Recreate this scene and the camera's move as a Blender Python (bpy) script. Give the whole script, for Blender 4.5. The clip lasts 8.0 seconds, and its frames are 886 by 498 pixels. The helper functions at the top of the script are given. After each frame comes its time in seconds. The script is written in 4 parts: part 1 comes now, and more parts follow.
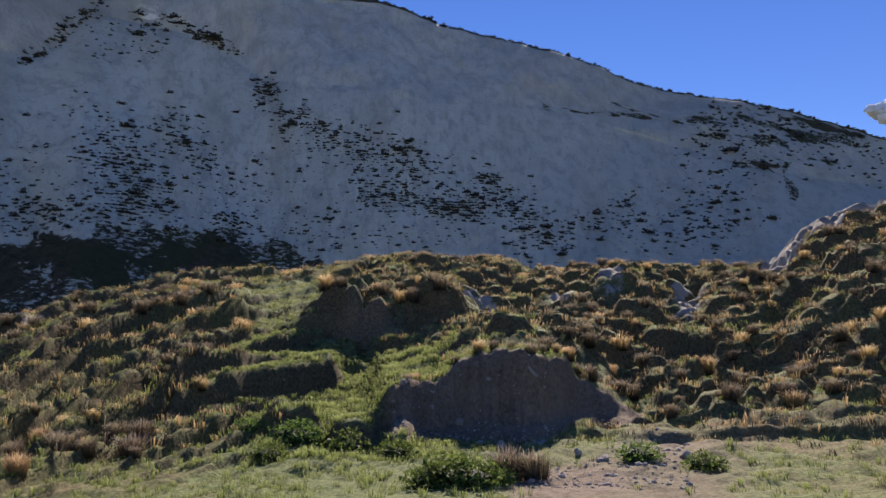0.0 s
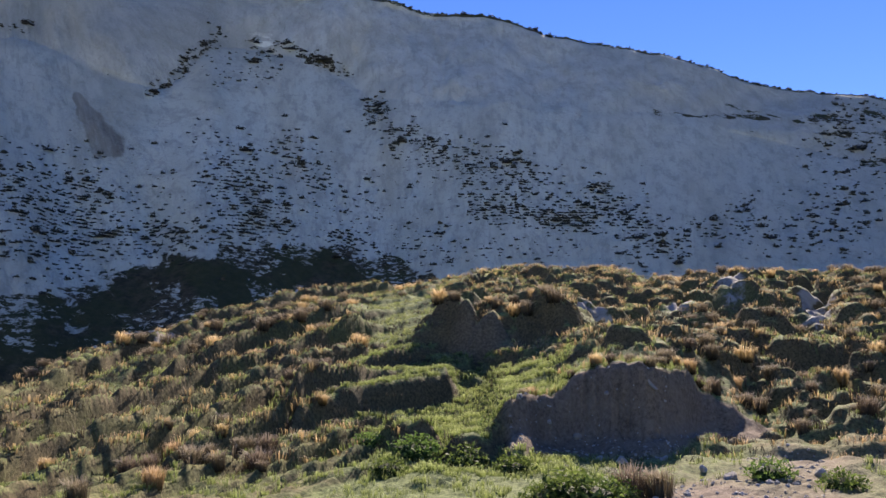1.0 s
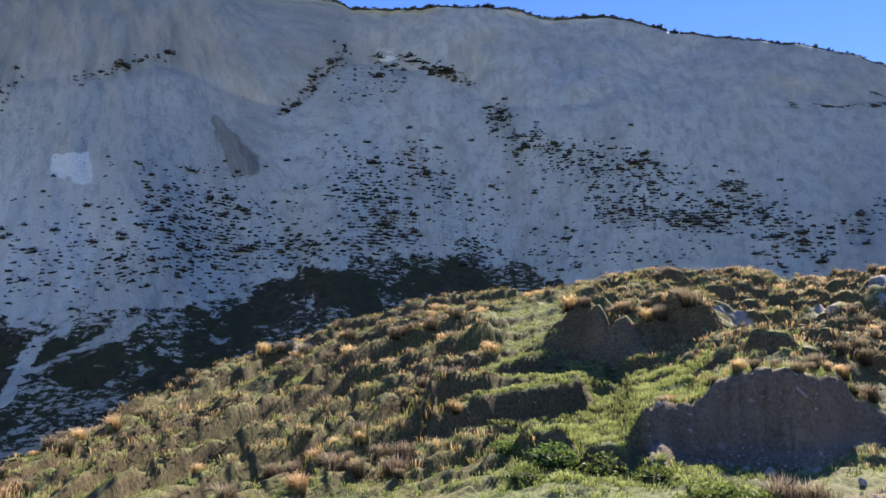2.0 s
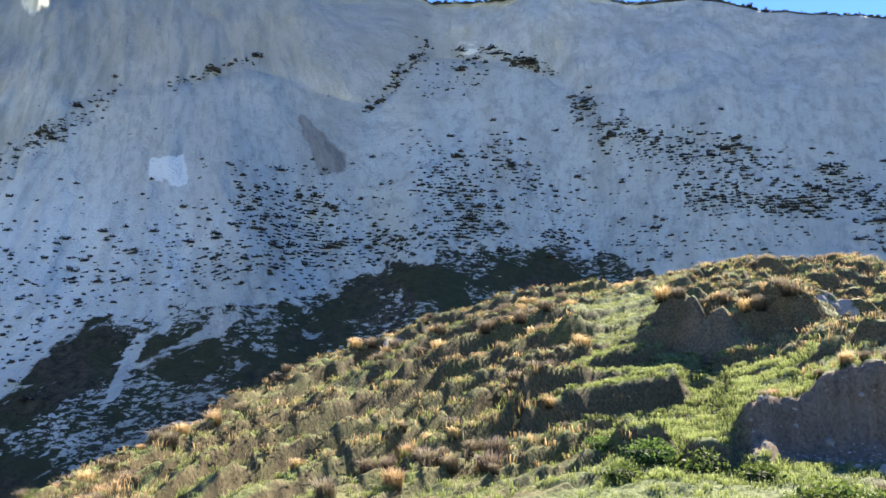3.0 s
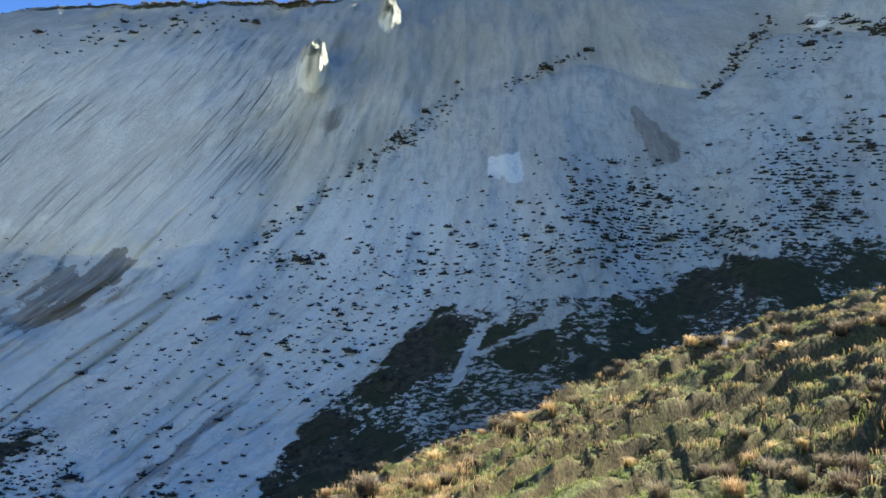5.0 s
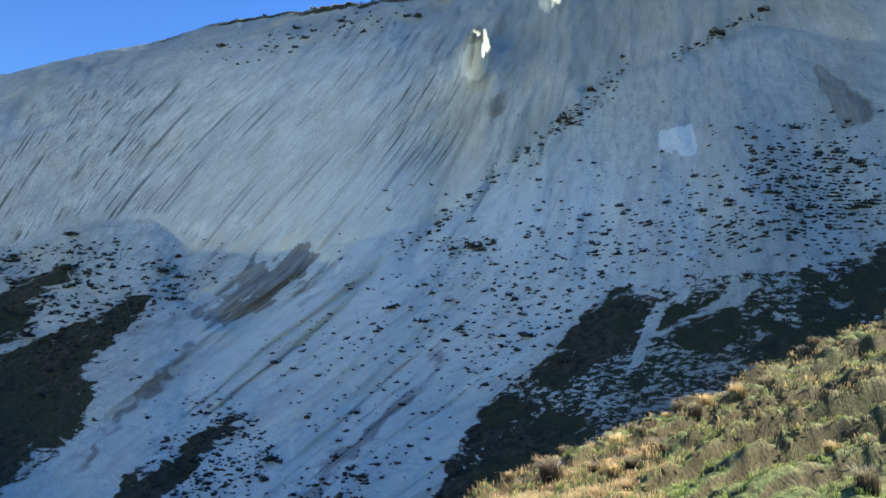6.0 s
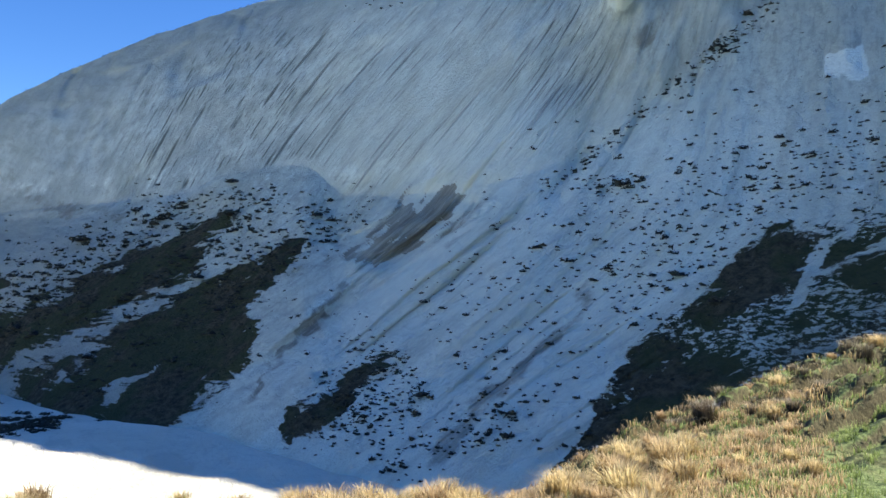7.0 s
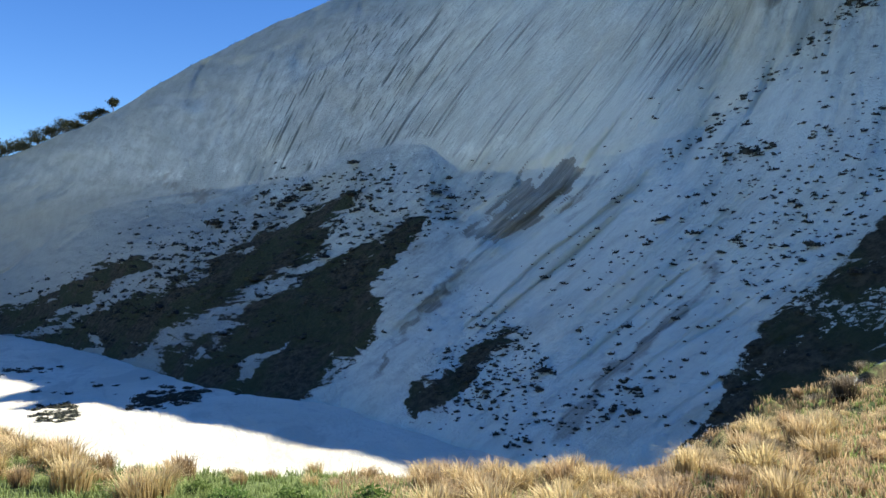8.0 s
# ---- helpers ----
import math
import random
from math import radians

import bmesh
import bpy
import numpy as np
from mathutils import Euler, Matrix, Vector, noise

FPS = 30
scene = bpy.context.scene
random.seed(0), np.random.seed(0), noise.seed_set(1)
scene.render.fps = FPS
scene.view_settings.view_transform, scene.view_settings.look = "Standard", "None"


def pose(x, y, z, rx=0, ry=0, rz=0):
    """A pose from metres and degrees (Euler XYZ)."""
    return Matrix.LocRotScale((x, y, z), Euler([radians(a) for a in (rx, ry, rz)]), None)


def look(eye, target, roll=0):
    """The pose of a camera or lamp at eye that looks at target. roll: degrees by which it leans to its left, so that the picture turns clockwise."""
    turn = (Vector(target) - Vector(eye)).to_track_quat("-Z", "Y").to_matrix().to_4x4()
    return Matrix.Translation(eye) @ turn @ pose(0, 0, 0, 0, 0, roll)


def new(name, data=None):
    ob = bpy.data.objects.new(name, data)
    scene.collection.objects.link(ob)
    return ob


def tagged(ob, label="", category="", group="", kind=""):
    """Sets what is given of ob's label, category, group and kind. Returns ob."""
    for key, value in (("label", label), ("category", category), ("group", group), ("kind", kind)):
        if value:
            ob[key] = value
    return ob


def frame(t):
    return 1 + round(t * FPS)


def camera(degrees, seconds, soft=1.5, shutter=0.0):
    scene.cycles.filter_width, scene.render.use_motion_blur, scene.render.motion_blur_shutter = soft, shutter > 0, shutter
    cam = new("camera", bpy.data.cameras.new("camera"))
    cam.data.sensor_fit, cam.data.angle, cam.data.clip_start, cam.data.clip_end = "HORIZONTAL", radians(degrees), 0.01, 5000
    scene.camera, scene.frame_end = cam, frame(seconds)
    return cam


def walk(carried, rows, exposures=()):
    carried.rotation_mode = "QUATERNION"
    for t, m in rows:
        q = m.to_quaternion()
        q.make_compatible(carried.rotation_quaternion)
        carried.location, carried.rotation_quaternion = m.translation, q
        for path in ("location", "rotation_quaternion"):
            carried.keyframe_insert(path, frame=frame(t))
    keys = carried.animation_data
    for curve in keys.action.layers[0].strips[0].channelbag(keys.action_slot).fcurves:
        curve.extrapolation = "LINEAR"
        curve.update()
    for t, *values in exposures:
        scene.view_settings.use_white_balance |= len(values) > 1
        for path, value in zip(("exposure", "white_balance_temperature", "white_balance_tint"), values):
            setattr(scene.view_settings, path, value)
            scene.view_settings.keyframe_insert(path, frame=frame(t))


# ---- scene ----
# ---- camera ----
cam = camera(55.5, 8.0, soft=1.5)
EYE = 1.6
walk(cam, [
    (0, pose(0.030, 0.020, EYE-0.000, 98.00, -0.00, 0.00)),
    (0.5, pose(0.010, 0.026, EYE+0.008, 98.42, 0.23, 3.96)),
    (1, pose(0.001, 0.034, EYE+0.030, 98.87, 0.36, 7.67)),
    (1.5, pose(-0.034, 0.068, EYE+0.034, 99.17, 0.56, 11.85)),
    (2, pose(-0.070, 0.076, EYE+0.048, 99.41, 0.58, 16.37)),
    (2.2, pose(-0.089, 0.087, EYE+0.056, 99.48, 0.62, 18.20)),
    (3.3, pose(-0.191, 0.150, EYE+0.098, 98.96, 0.70, 24.47)),
    (3.5, pose(-0.209, 0.161, EYE+0.106, 99.47, 0.40, 26.76)),
    (4, pose(-0.226, 0.236, EYE+0.163, 100.37, -0.14, 33.82)),
    (4.5, pose(-0.159, 0.174, EYE+0.166, 99.08, -1.18, 39.05)),
    (4.7, pose(-0.165, 0.173, EYE+0.167, 98.60, -1.82, 41.05)),
    (5.8, pose(-0.200, 0.166, EYE+0.170, 97.47, -1.16, 54.20)),
    (6, pose(-0.207, 0.164, EYE+0.171, 96.82, -0.97, 56.31)),
    (6.5, pose(-0.291, 0.223, EYE+0.164, 94.55, -0.85, 60.97)),
    (7, pose(-0.363, 0.276, EYE+0.136, 92.61, -0.85, 66.25)),
    (7.5, pose(-0.382, 0.272, EYE+0.133, 91.65, -0.33, 70.95)),
    (8, pose(-0.390, 0.268, EYE+0.129, 90.94, 0.13, 74.40)),
], exposures=((0.0, 0.65, 6550, 22), (0.5, 0.97, 6550, 22), (1.0, 1.15, 6550, 22), (2.0, 1.4, 6550, 20), (3.5, 2.12, 6550, 11), (4.0, 1.5, 6650, 10), (4.5, 1.63, 6650, 9), (6.5, 1.54, 6050, 3), (8.0, 1.27, 6000, 3)))

# ---- light ----
SUN_AZ, SUN_EL = -8.4, 34.8        # degrees left of +y, degrees up


def bearing(az, el=0.0):
    a, e = radians(az), radians(el)
    return Vector((-math.sin(a) * math.cos(e), math.cos(a) * math.cos(e), math.sin(e)))


world = bpy.data.worlds.new("sky")
scene.world = world
world.use_nodes = True
wn = world.node_tree
sky = wn.nodes.new("ShaderNodeTexSky")
sky.sky_type, sky.sun_disc = "NISHITA", False
sky.sun_elevation, sky.sun_rotation = radians(SUN_EL), radians(-SUN_AZ)
sky.altitude, sky.air_density, sky.dust_density, sky.ozone_density = 600, 1.0, 0.0, 4.0
deep = wn.nodes.new("ShaderNodeHueSaturation")
deep.inputs["Saturation"].default_value = 1.22
deep.inputs["Hue"].default_value = 0.515
wn.links.new(sky.outputs[0], deep.inputs["Color"])
wn.links.new(deep.outputs[0], wn.nodes["Background"].inputs[0])
wn.nodes["Background"].inputs[1].default_value = 0.075
sun = new("sun", bpy.data.lights.new("sun", "SUN"))
sun.data.energy, sun.data.angle, sun.data.color = 5.0, radians(0.5), (1.0, 0.90, 0.74)
sun.matrix_world = look(bearing(SUN_AZ, SUN_EL) * 200, (0, 0, 0))


# ---- numeric helpers ----
def hash01(i, j, seed):
    n = (i.astype(np.int64) * 374761393 + j.astype(np.int64) * 668265263 + seed * 974634777) & 0x7FFFFFFF
    n = ((n ^ (n >> 13)) * 1274126177) & 0x7FFFFFFF
    return ((n ^ (n >> 16)) & 0xFFFFF) / float(0xFFFFF)


def vnoise(x, y, seed=0):
    """Smooth value noise, -1 to 1."""
    xi, yi = np.floor(x), np.floor(y)
    fx, fy = x - xi, y - yi
    fx, fy = fx * fx * (3 - 2 * fx), fy * fy * (3 - 2 * fy)
    a, b = hash01(xi, yi, seed), hash01(xi + 1, yi, seed)
    c, d = hash01(xi, yi + 1, seed), hash01(xi + 1, yi + 1, seed)
    return (a + (b - a) * fx + (c - a) * fy + (a - b - c + d) * fx * fy) * 2 - 1


def fbm(x, y, seed=0, octaves=4, gain=0.5):
    total, amp, norm = 0.0, 1.0, 0.0
    for k in range(octaves):
        total = total + amp * vnoise(x * 2 ** k + 17.3 * k, y * 2 ** k - 9.1 * k, seed + 7 * k)
        norm, amp = norm + amp, amp * gain
    return total / norm


def smooth(a, b, x):
    t = np.clip((x - a) / (b - a), 0, 1)
    return t * t * (3 - 2 * t)


def bump(x, centre, half):
    return np.exp(-((x - centre) / half) ** 2)


def table(text):
    """A curve over bearings: pairs 'bearing value', closed over the full circle."""
    pairs = [[float(v) for v in p.split()] for p in text.split(",")]
    xs, ys = np.array(pairs).T
    xs, ys = np.append(xs, xs[0] + 360), np.append(ys, ys[0])
    h = np.diff(xs)
    slope = np.diff(ys) / h
    m = np.zeros(len(xs))
    same = slope[:-1] * slope[1:] > 0
    m[1:-1] = np.where(same, 2 * slope[:-1] * slope[1:] / np.where(same, slope[:-1] + slope[1:], 1), 0)

    def at(a):
        a = np.asarray(a, float)
        a = np.where(a < xs[0], a + 360, a)
        a = np.where(a > xs[-1], a - 360, a)
        k = np.clip(np.searchsorted(xs, a) - 1, 0, len(h) - 1)
        t = (a - xs[k]) / h[k]
        return ((2 * t**3 - 3 * t**2 + 1) * ys[k] + (t**3 - 2 * t**2 + t) * h[k] * m[k]
                + (3 * t**2 - 2 * t**3) * ys[k + 1] + (t**3 - t**2) * h[k] * m[k + 1])
    return at


def tand(x):
    return np.tan(np.radians(x))


# ---- the lie of the land, by bearing from the standing place (heights from the eye) ----
rim_el = table("-36 11, -28.4 13.7, -24 15.6, -20.8 16.8, -14.7 18.2, -8.6 20.8, -4.2 22, 0.1 22.9, 4.2 24.2, 9 24.6, 11.8 25.3, 17.9 25.5,"
               "22.4 25.2, 24 25.8, 35 26, 47.2 25.2, 54.9 23.9, 60.4 23.3, 65.5 22.4, 71 21.2, 76.4 19.2, 81.3 17.5, 85.3 15.8,"
               "90 13.3, 93.6 11.1, 95.9 9.5, 98.5 8.1, 102.3 6.3, 112 3, 210 2.5")
rim_d = table("-36 225, -28 200, -14 175, 0 160, 23 150, 36 146, 59 164, 75 200, 85 222, 96 250, 102 290, 112 340, 210 400")
base_el = table("-36 9, -28 10.8, -19.5 13, -12.3 15.8, -7.4 17.4, 1.9 18.3, 11.6 18.9, 17.2 21.4, 22.8 22, 27.2 18.9, 31 19.6, 35 20.8, 38.6 19.8, 42.9 18.9,"
                "46.8 17.6, 50.5 14, 57.5 8.9, 64.7 6.8, 72.7 6.2, 75.8 8, 80.8 7.2, 83.4 5.9, 92.8 4.4, 97.2 3.2, 102.2 -0.5, 112 -1, 210 0")
cliff_steep = table("-36 0.8, -20 0.85, 0 0.95, 9 1.1, 17 1.6, 40 1.6, 62 1.2, 90 1.1, 112 1, 210 0.6")
toe_d = table("-36 75, -28 70, 0 66, 30 58, 50 58, 60 64, 66.3 70, 72 78, 77.7 89, 81.5 102, 86 110, 90 122, 93 141, 96 166, 102.2 231, 112 290, 210 300")
toe_z = table("-36 -9, 0 -9, 20 -10, 35 -14, 50 -17, 112 -17, 210 -10")
crest_el = table("-36 9.5, -28 9.3, -25.6 8.9, -23.2 7.9, -21.2 6.1, -16.8 6, -12.1 6.4, -8.3 6.1, -2.9 6.8, 2.5 7.1, 5.6 6.8, 10.8 5.8, 14.5 5.4, 20.6 4.3, 25.2 2.8, 30.7 0.8,"
                 "32.5 -0.1, 37.4 -2.3, 42.7 -4.9, 48.2 -7.1, 53 -9.2, 58.9 -12, 63.3 -13.5, 72 -13.7, 85.2 -13.3, 92.4 -12.6, 96.5 -11.6, 99.1 -10.6, 102.2 -9.6, 112 -7, 210 -4")
crest_d = table("-36 48, -28 45, 0 45, 10 42, 20 38, 30 33, 40 26, 50 20, 60 14, 70 11, 90 11, 96 12, 102 15, 112 18, 210 30")
foot_d = table("-36 66, 0 58, 30 50, 50 48, 70 46, 90 48, 112 55, 210 80")
near_d = table("-36 15, 10 15, 30 12, 50 10, 66 5, 112 6, 210 8")
near_z = table("-36 -1.2, 5 -1.35, 30 -1.75, 50 -1.85, 66 -1.85, 112 -1.8, 210 -1.8")
veg_el = table("-36 3, 4 3, 8.1 6.2, 11.8 7.8, 15.7 8.7, 23.4 8.3, 27.2 7.2, 37.8 5.1, 43.6 4.4, 49.8 -0.6, 54.5 -5.3, 58 -11, 66 -20, 112 -20, 210 -20")
lean_up = table("-36 0, 20 0, 31 -0.3, 45 0.2, 56 0.75, 64 0.8, 74 0.65, 83 0.48, 100 0.42, 112 0.42, 210 0")
lean_down = table("-36 0, 20 0, 31 -0.2, 40 0.3, 47 0.85, 60 1.15, 75 1.2, 100 1.2, 112 1.2, 210 0")


def hermite(D, knots):
    """Smooth monotone curve through (d, z) arrays, element by element."""
    ds = np.stack([np.broadcast_to(k[0], D.shape) for k in knots])
    zs = np.stack([np.broadcast_to(k[1], D.shape) for k in knots])
    h = np.diff(ds, axis=0)
    s = np.diff(zs, axis=0) / h
    m = np.zeros_like(ds)
    same = s[:-1] * s[1:] > 0
    m[1:-1] = np.where(same, 2 * s[:-1] * s[1:] / np.where(same, s[:-1] + s[1:], 1), 0)
    m[0], m[-1] = s[0], s[-1]
    k = np.clip((D[None] > ds).sum(0) - 1, 0, len(knots) - 2)[None]
    pick = lambda arr: np.take_along_axis(arr, k, 0)[0]
    up = lambda arr: np.take_along_axis(arr, k + 1, 0)[0]
    hh = pick(h)
    t = (D - pick(ds)) / hh
    return ((2 * t**3 - 3 * t**2 + 1) * pick(zs) + (t**3 - 2 * t**2 + t) * hh * pick(m)
            + (3 * t**2 - 2 * t**3) * up(zs) + (t**3 - t**2) * hh * up(m))


def blob(A, E, a, e, ra, re, tilt=0.0):
    """A soft ellipse on the slope, by bearing and height angle."""
    x, y = A - a, E - e
    c, s = math.cos(radians(tilt)), math.sin(radians(tilt))
    return np.exp(-(((x * c + y * s) / ra) ** 2 + ((-x * s + y * c) / re) ** 2) ** 2)


def streak(A, E, a0, e0, a1, e1, h0, h1):
    """A soft-edged tapering stripe on the slope between two bearings and height angles."""
    da, de = a1 - a0, e1 - e0
    t = np.clip(((A - a0) * da + (E - e0) * de) / (da * da + de * de), 0, 1)
    return np.exp(-(np.hypot(A - a0 - t * da, E - e0 - t * de) / (1.45 * (h0 + (h1 - h0) * t))) ** 1.7)


def within(A, E, corners, soft):
    """1 inside a convex patch given by its corners (bearing, height angle) in clockwise order as seen, 0 outside."""
    least = np.full(np.shape(A), 9.0)
    for (a0, e0), (a1, e1) in zip(corners, corners[1:] + corners[:1]):
        size = math.hypot(a1 - a0, e1 - e0)
        least = np.minimum(least, ((a1 - a0) * (E - e0) - (e1 - e0) * (A - a0)) / size)
    return smooth(-soft, soft, least)


SCAR = [(66.1, 8.2), (64.8, 6.2), (66.4, 4.4), (71.0, 1.2), (72.6, 2.2), (71.4, 4.4), (68.6, 5.9)]


def bank_edge(A):
    """Distance of the lip of the cut earth bank."""
    return 15.6 + 0.35 * vnoise(A * 0.9, A * 0, 3) + 0.07 * vnoise(A * 3.1, A * 0, 4) + 2.0 * smooth(-5.5, -12.5, A) - 0.012 * np.maximum(A + 4, 0) ** 2


LIP_A = (-13.6, -12.0, -10.5, -9.0, -8.3, -4.4, -2.5, 0.4, 3.5, 5.0)
LIP_EL = (-3.6, -2.6, -1.5, -0.5, 0.6, 1.2, 1.0, -0.5, -1.6, -2.6)


def loaves(x, y, sx, sy, seed):
    """Loaf-shaped knobs, one to a cell, steep on the near end and drawn out behind, 0 to 1."""
    best = np.zeros_like(x)
    gx, gy = np.floor(x / sx), np.floor(y / sy)
    for i in (-1, 0, 1):
        for j in (-1, 0, 1):
            cx, cy = gx + i, gy + j
            px, py = (cx + 0.15 + 0.7 * hash01(cx, cy, seed)) * sx, (cy + 0.1 + 0.6 * hash01(cx, cy, seed + 1)) * sy
            size = 0.35 + 0.65 * hash01(cx, cy, seed + 2)
            back = (y - py) / sy
            r = np.hypot((x - px) / sx, np.where(back < 0, 2.1 * back, 0.75 * back)) / (0.8 * size)
            best = np.maximum(best, (0.3 + 0.7 * size) * (1 - smooth(0.5, 1.0, r)))
    return best


def scarp(A, D):
    """How far a place lies behind the foot of the low scarp along the shoulder, and the stretch that it runs."""
    n = vnoise(A * 0.8, A * 0, 16) + 0.5 * vnoise(A * 2.3, A * 0, 17)
    return D - 0.86 * crest_d(A) - 0.35 * n, smooth(36, 41, A) * smooth(62, 57, A) * (0.7 + 0.3 * n)


def ribs(A, D, count, front, seed, length):
    """Long slanting ribs that wind up the hill, steep on the near side, broken into lengths."""
    X, Y = -D * np.sin(np.radians(A)), D * np.cos(np.radians(A))
    wind = 0.75 - 0.14 * smooth(14, 30, A)
    q = count * ((np.radians(A) + wind * np.log(np.maximum(D, 1) / 22.0)) / 0.08 + 0.4 * fbm(X * 0.2, Y * 0.2, 41, 3) + 0.07 * fbm(X * 1.1, Y * 1.1, seed, 2))
    row = np.floor(q)
    f = q - row
    tall = 0.1 + 0.9 * smooth(-0.5, 0.1, vnoise(np.log(np.maximum(D, 1)) * length + row * 13.7, row * 5.0, seed + 1))
    return (smooth(0.0, front, f) - f) * tall


def clumps(A, D):
    """Height of the grassy clumps: ribs with long clumps to the left, broad loaves to the right."""
    X, Y = -D * np.sin(np.radians(A)), D * np.cos(np.radians(A))
    wx, wy = X + 0.45 * fbm(X * 0.6, Y * 0.6, 31, 3), Y + 0.45 * fbm(X * 0.6, Y * 0.6, 32, 3)
    c, s = math.cos(radians(SUN_AZ)), math.sin(radians(SUN_AZ))
    across, along = wx * c + wy * s, wy * c - wx * s
    left = smooth(4.0, 12.0, A)
    long = 0.3 + (0.85 - 0.4 * smooth(19, 13, D)) * ribs(A, D, 1, 0.12, 43, 3.0) + 0.2 * ribs(A, D, 2.2, 0.18, 48, 7.0) + 0.16 * loaves(across, along, 0.6, 1.0, 62)
    broad = 0.66 * loaves(across, along, 1.7, 1.5, 63) + 0.3 * loaves(across, along, 0.85, 0.75, 64)
    return (left * long + (1 - left) * broad) * (1 - 0.35 * smooth(36, 50, A))


def hill_z(A, D):
    """Height of the near hillside and the valley bottom behind it."""
    cd, fd, td = crest_d(A), foot_d(A), toe_d(A)
    cz = cd * tand(crest_el(A)) - 0.38 * (1 - 1.15 * smooth(56, 66, A) * smooth(106, 99, A))
    td = np.maximum(td, fd + 2)
    knots = [(0 * A, -EYE), (near_d(A), near_z(A)), (cd, cz), (fd, toe_z(A)), (td, toe_z(A))]
    z = hermite(D, knots)
    X, Y = -D * np.sin(np.radians(A)), D * np.cos(np.radians(A))
    # cut bank of bare earth
    edge = bank_edge(A)
    cut = smooth(-13.8, -12.8, A) * smooth(5.2, 3.6, A)
    lip = edge + 0.6
    high = np.maximum(lip * tand(np.interp(A, LIP_A, LIP_EL)) - hermite(np.broadcast_to(lip, D.shape), knots), 0) + 0.05 * vnoise(A * 2.2, A * 0, 8)
    off = D - edge + 0.1 * fbm(A * 4, D * 3, 6, 3)
    z = z + cut * high * (0.8 * smooth(0.0, 0.55, off) + 0.2 * smooth(-0.9, 0.2, off)) * (1 - smooth(2.0, 13.0, D - edge))
    # weedy mounds beside it
    for a, d, wide, tall in ((6.0, 14.4, 1.5, 0.5), (9.6, 14.9, 1.7, 0.5), (2.6, 13.9, 1.0, 0.3)):
        z = z + tall * np.exp(-((A - a + 0.4 * vnoise(X * 2, Y * 2, 13)) / wide) ** 4) * smooth(d - 0.35, d + 0.1, D) * (1 - smooth(d + 0.2, d + 2.2, D))
    # the grassy knoll with a dark hollow face
    w = (A - 4.0 + 0.5 * vnoise(X * 0.9, Y * 0.9, 14)) / 5.3
    z = z + (1.35 + 0.2 * vnoise(A * 0.55, A * 0, 15)) * np.exp(-w ** 4) * smooth(25.0, 26.3, D + 0.5 * vnoise(A * 0.7, A * 0, 5)) * (1 - smooth(26.6, 33.5, D))
    # slanting ribs, trodden terraces and clumps
    fade = 1 - smooth(0.25, 1.0, (D - cd) / np.maximum(fd - cd, 1))
    live = smooth(8.5, 13.0, D) * fade
    calm = 1 - 0.85 * np.exp(-(((A - 6) / 7.5) ** 2 + ((D - 19.0) / 5.5) ** 2) ** 2) - 0.75 * np.exp(-(((A - 10) / 3.5) ** 2 + ((D - 32) / 5) ** 2) ** 2)
    calm = calm - 0.7 * blob(A, D, 28, 22.5, 2.6, 1.6)
    calm = np.clip(calm, 0.1, 1) * (1 - 0.85 * cut * smooth(-0.6, -0.3, D - edge) * smooth(2.9, 1.9, D - edge))
    z = z + live * calm * smooth(11.0, 16.5, D - 3.0 * smooth(9, 5, A) + 1.5 * smooth(20, 28, A)) * smooth(66, 56, A) * (clumps(A, D) - 0.2)
    z = z + live * (0.10 * fbm(X * 1.1, Y * 1.1, 21, 3) + 0.05 * fbm(X * 4, Y * 4, 22, 2))
    z = z + 0.05 * smooth(1.0, 4.0, D) * fbm(X * 1.3, Y * 1.3, 23, 4) * smooth(30, 20, D)
    # the long green bank and its dark near side, and the two white knobs by the crest
    along_bank = D - 0.36 * (17 - A)
    z = z + (0.72 + 0.12 * vnoise(A * 0.7, A * 0, 12)) * smooth(6.4, 7.6, A) * smooth(18.8, 16.6, A) * smooth(17.2, 17.75, along_bank + 0.2 * vnoise(X * 0.8, Y * 0.8, 9)) * (1 - smooth(18.2, 21.0, along_bank))
    z = z + 0.8 * np.exp(-((A + 11.2) / 1.5) ** 2 - ((D - 34.5) / 1.6) ** 2) - 0.5 * np.exp(-((A + 16.4) / 1.2) ** 2 - ((D - 33.0) / 5) ** 2)
    off, run = scarp(A, D)
    z = z + 0.42 * run * (smooth(0.0, 0.22, off) - 1) * smooth(-3.5, -0.2, off)
    floor = smooth(0.5, 1.0, (D - cd) / np.maximum(fd - cd, 1))
    return z + floor * (0.25 * fbm(X * 0.08, Y * 0.08, 25, 4) + 0.22 * fbm(X * 0.3, Y * 0.3, 26, 3))


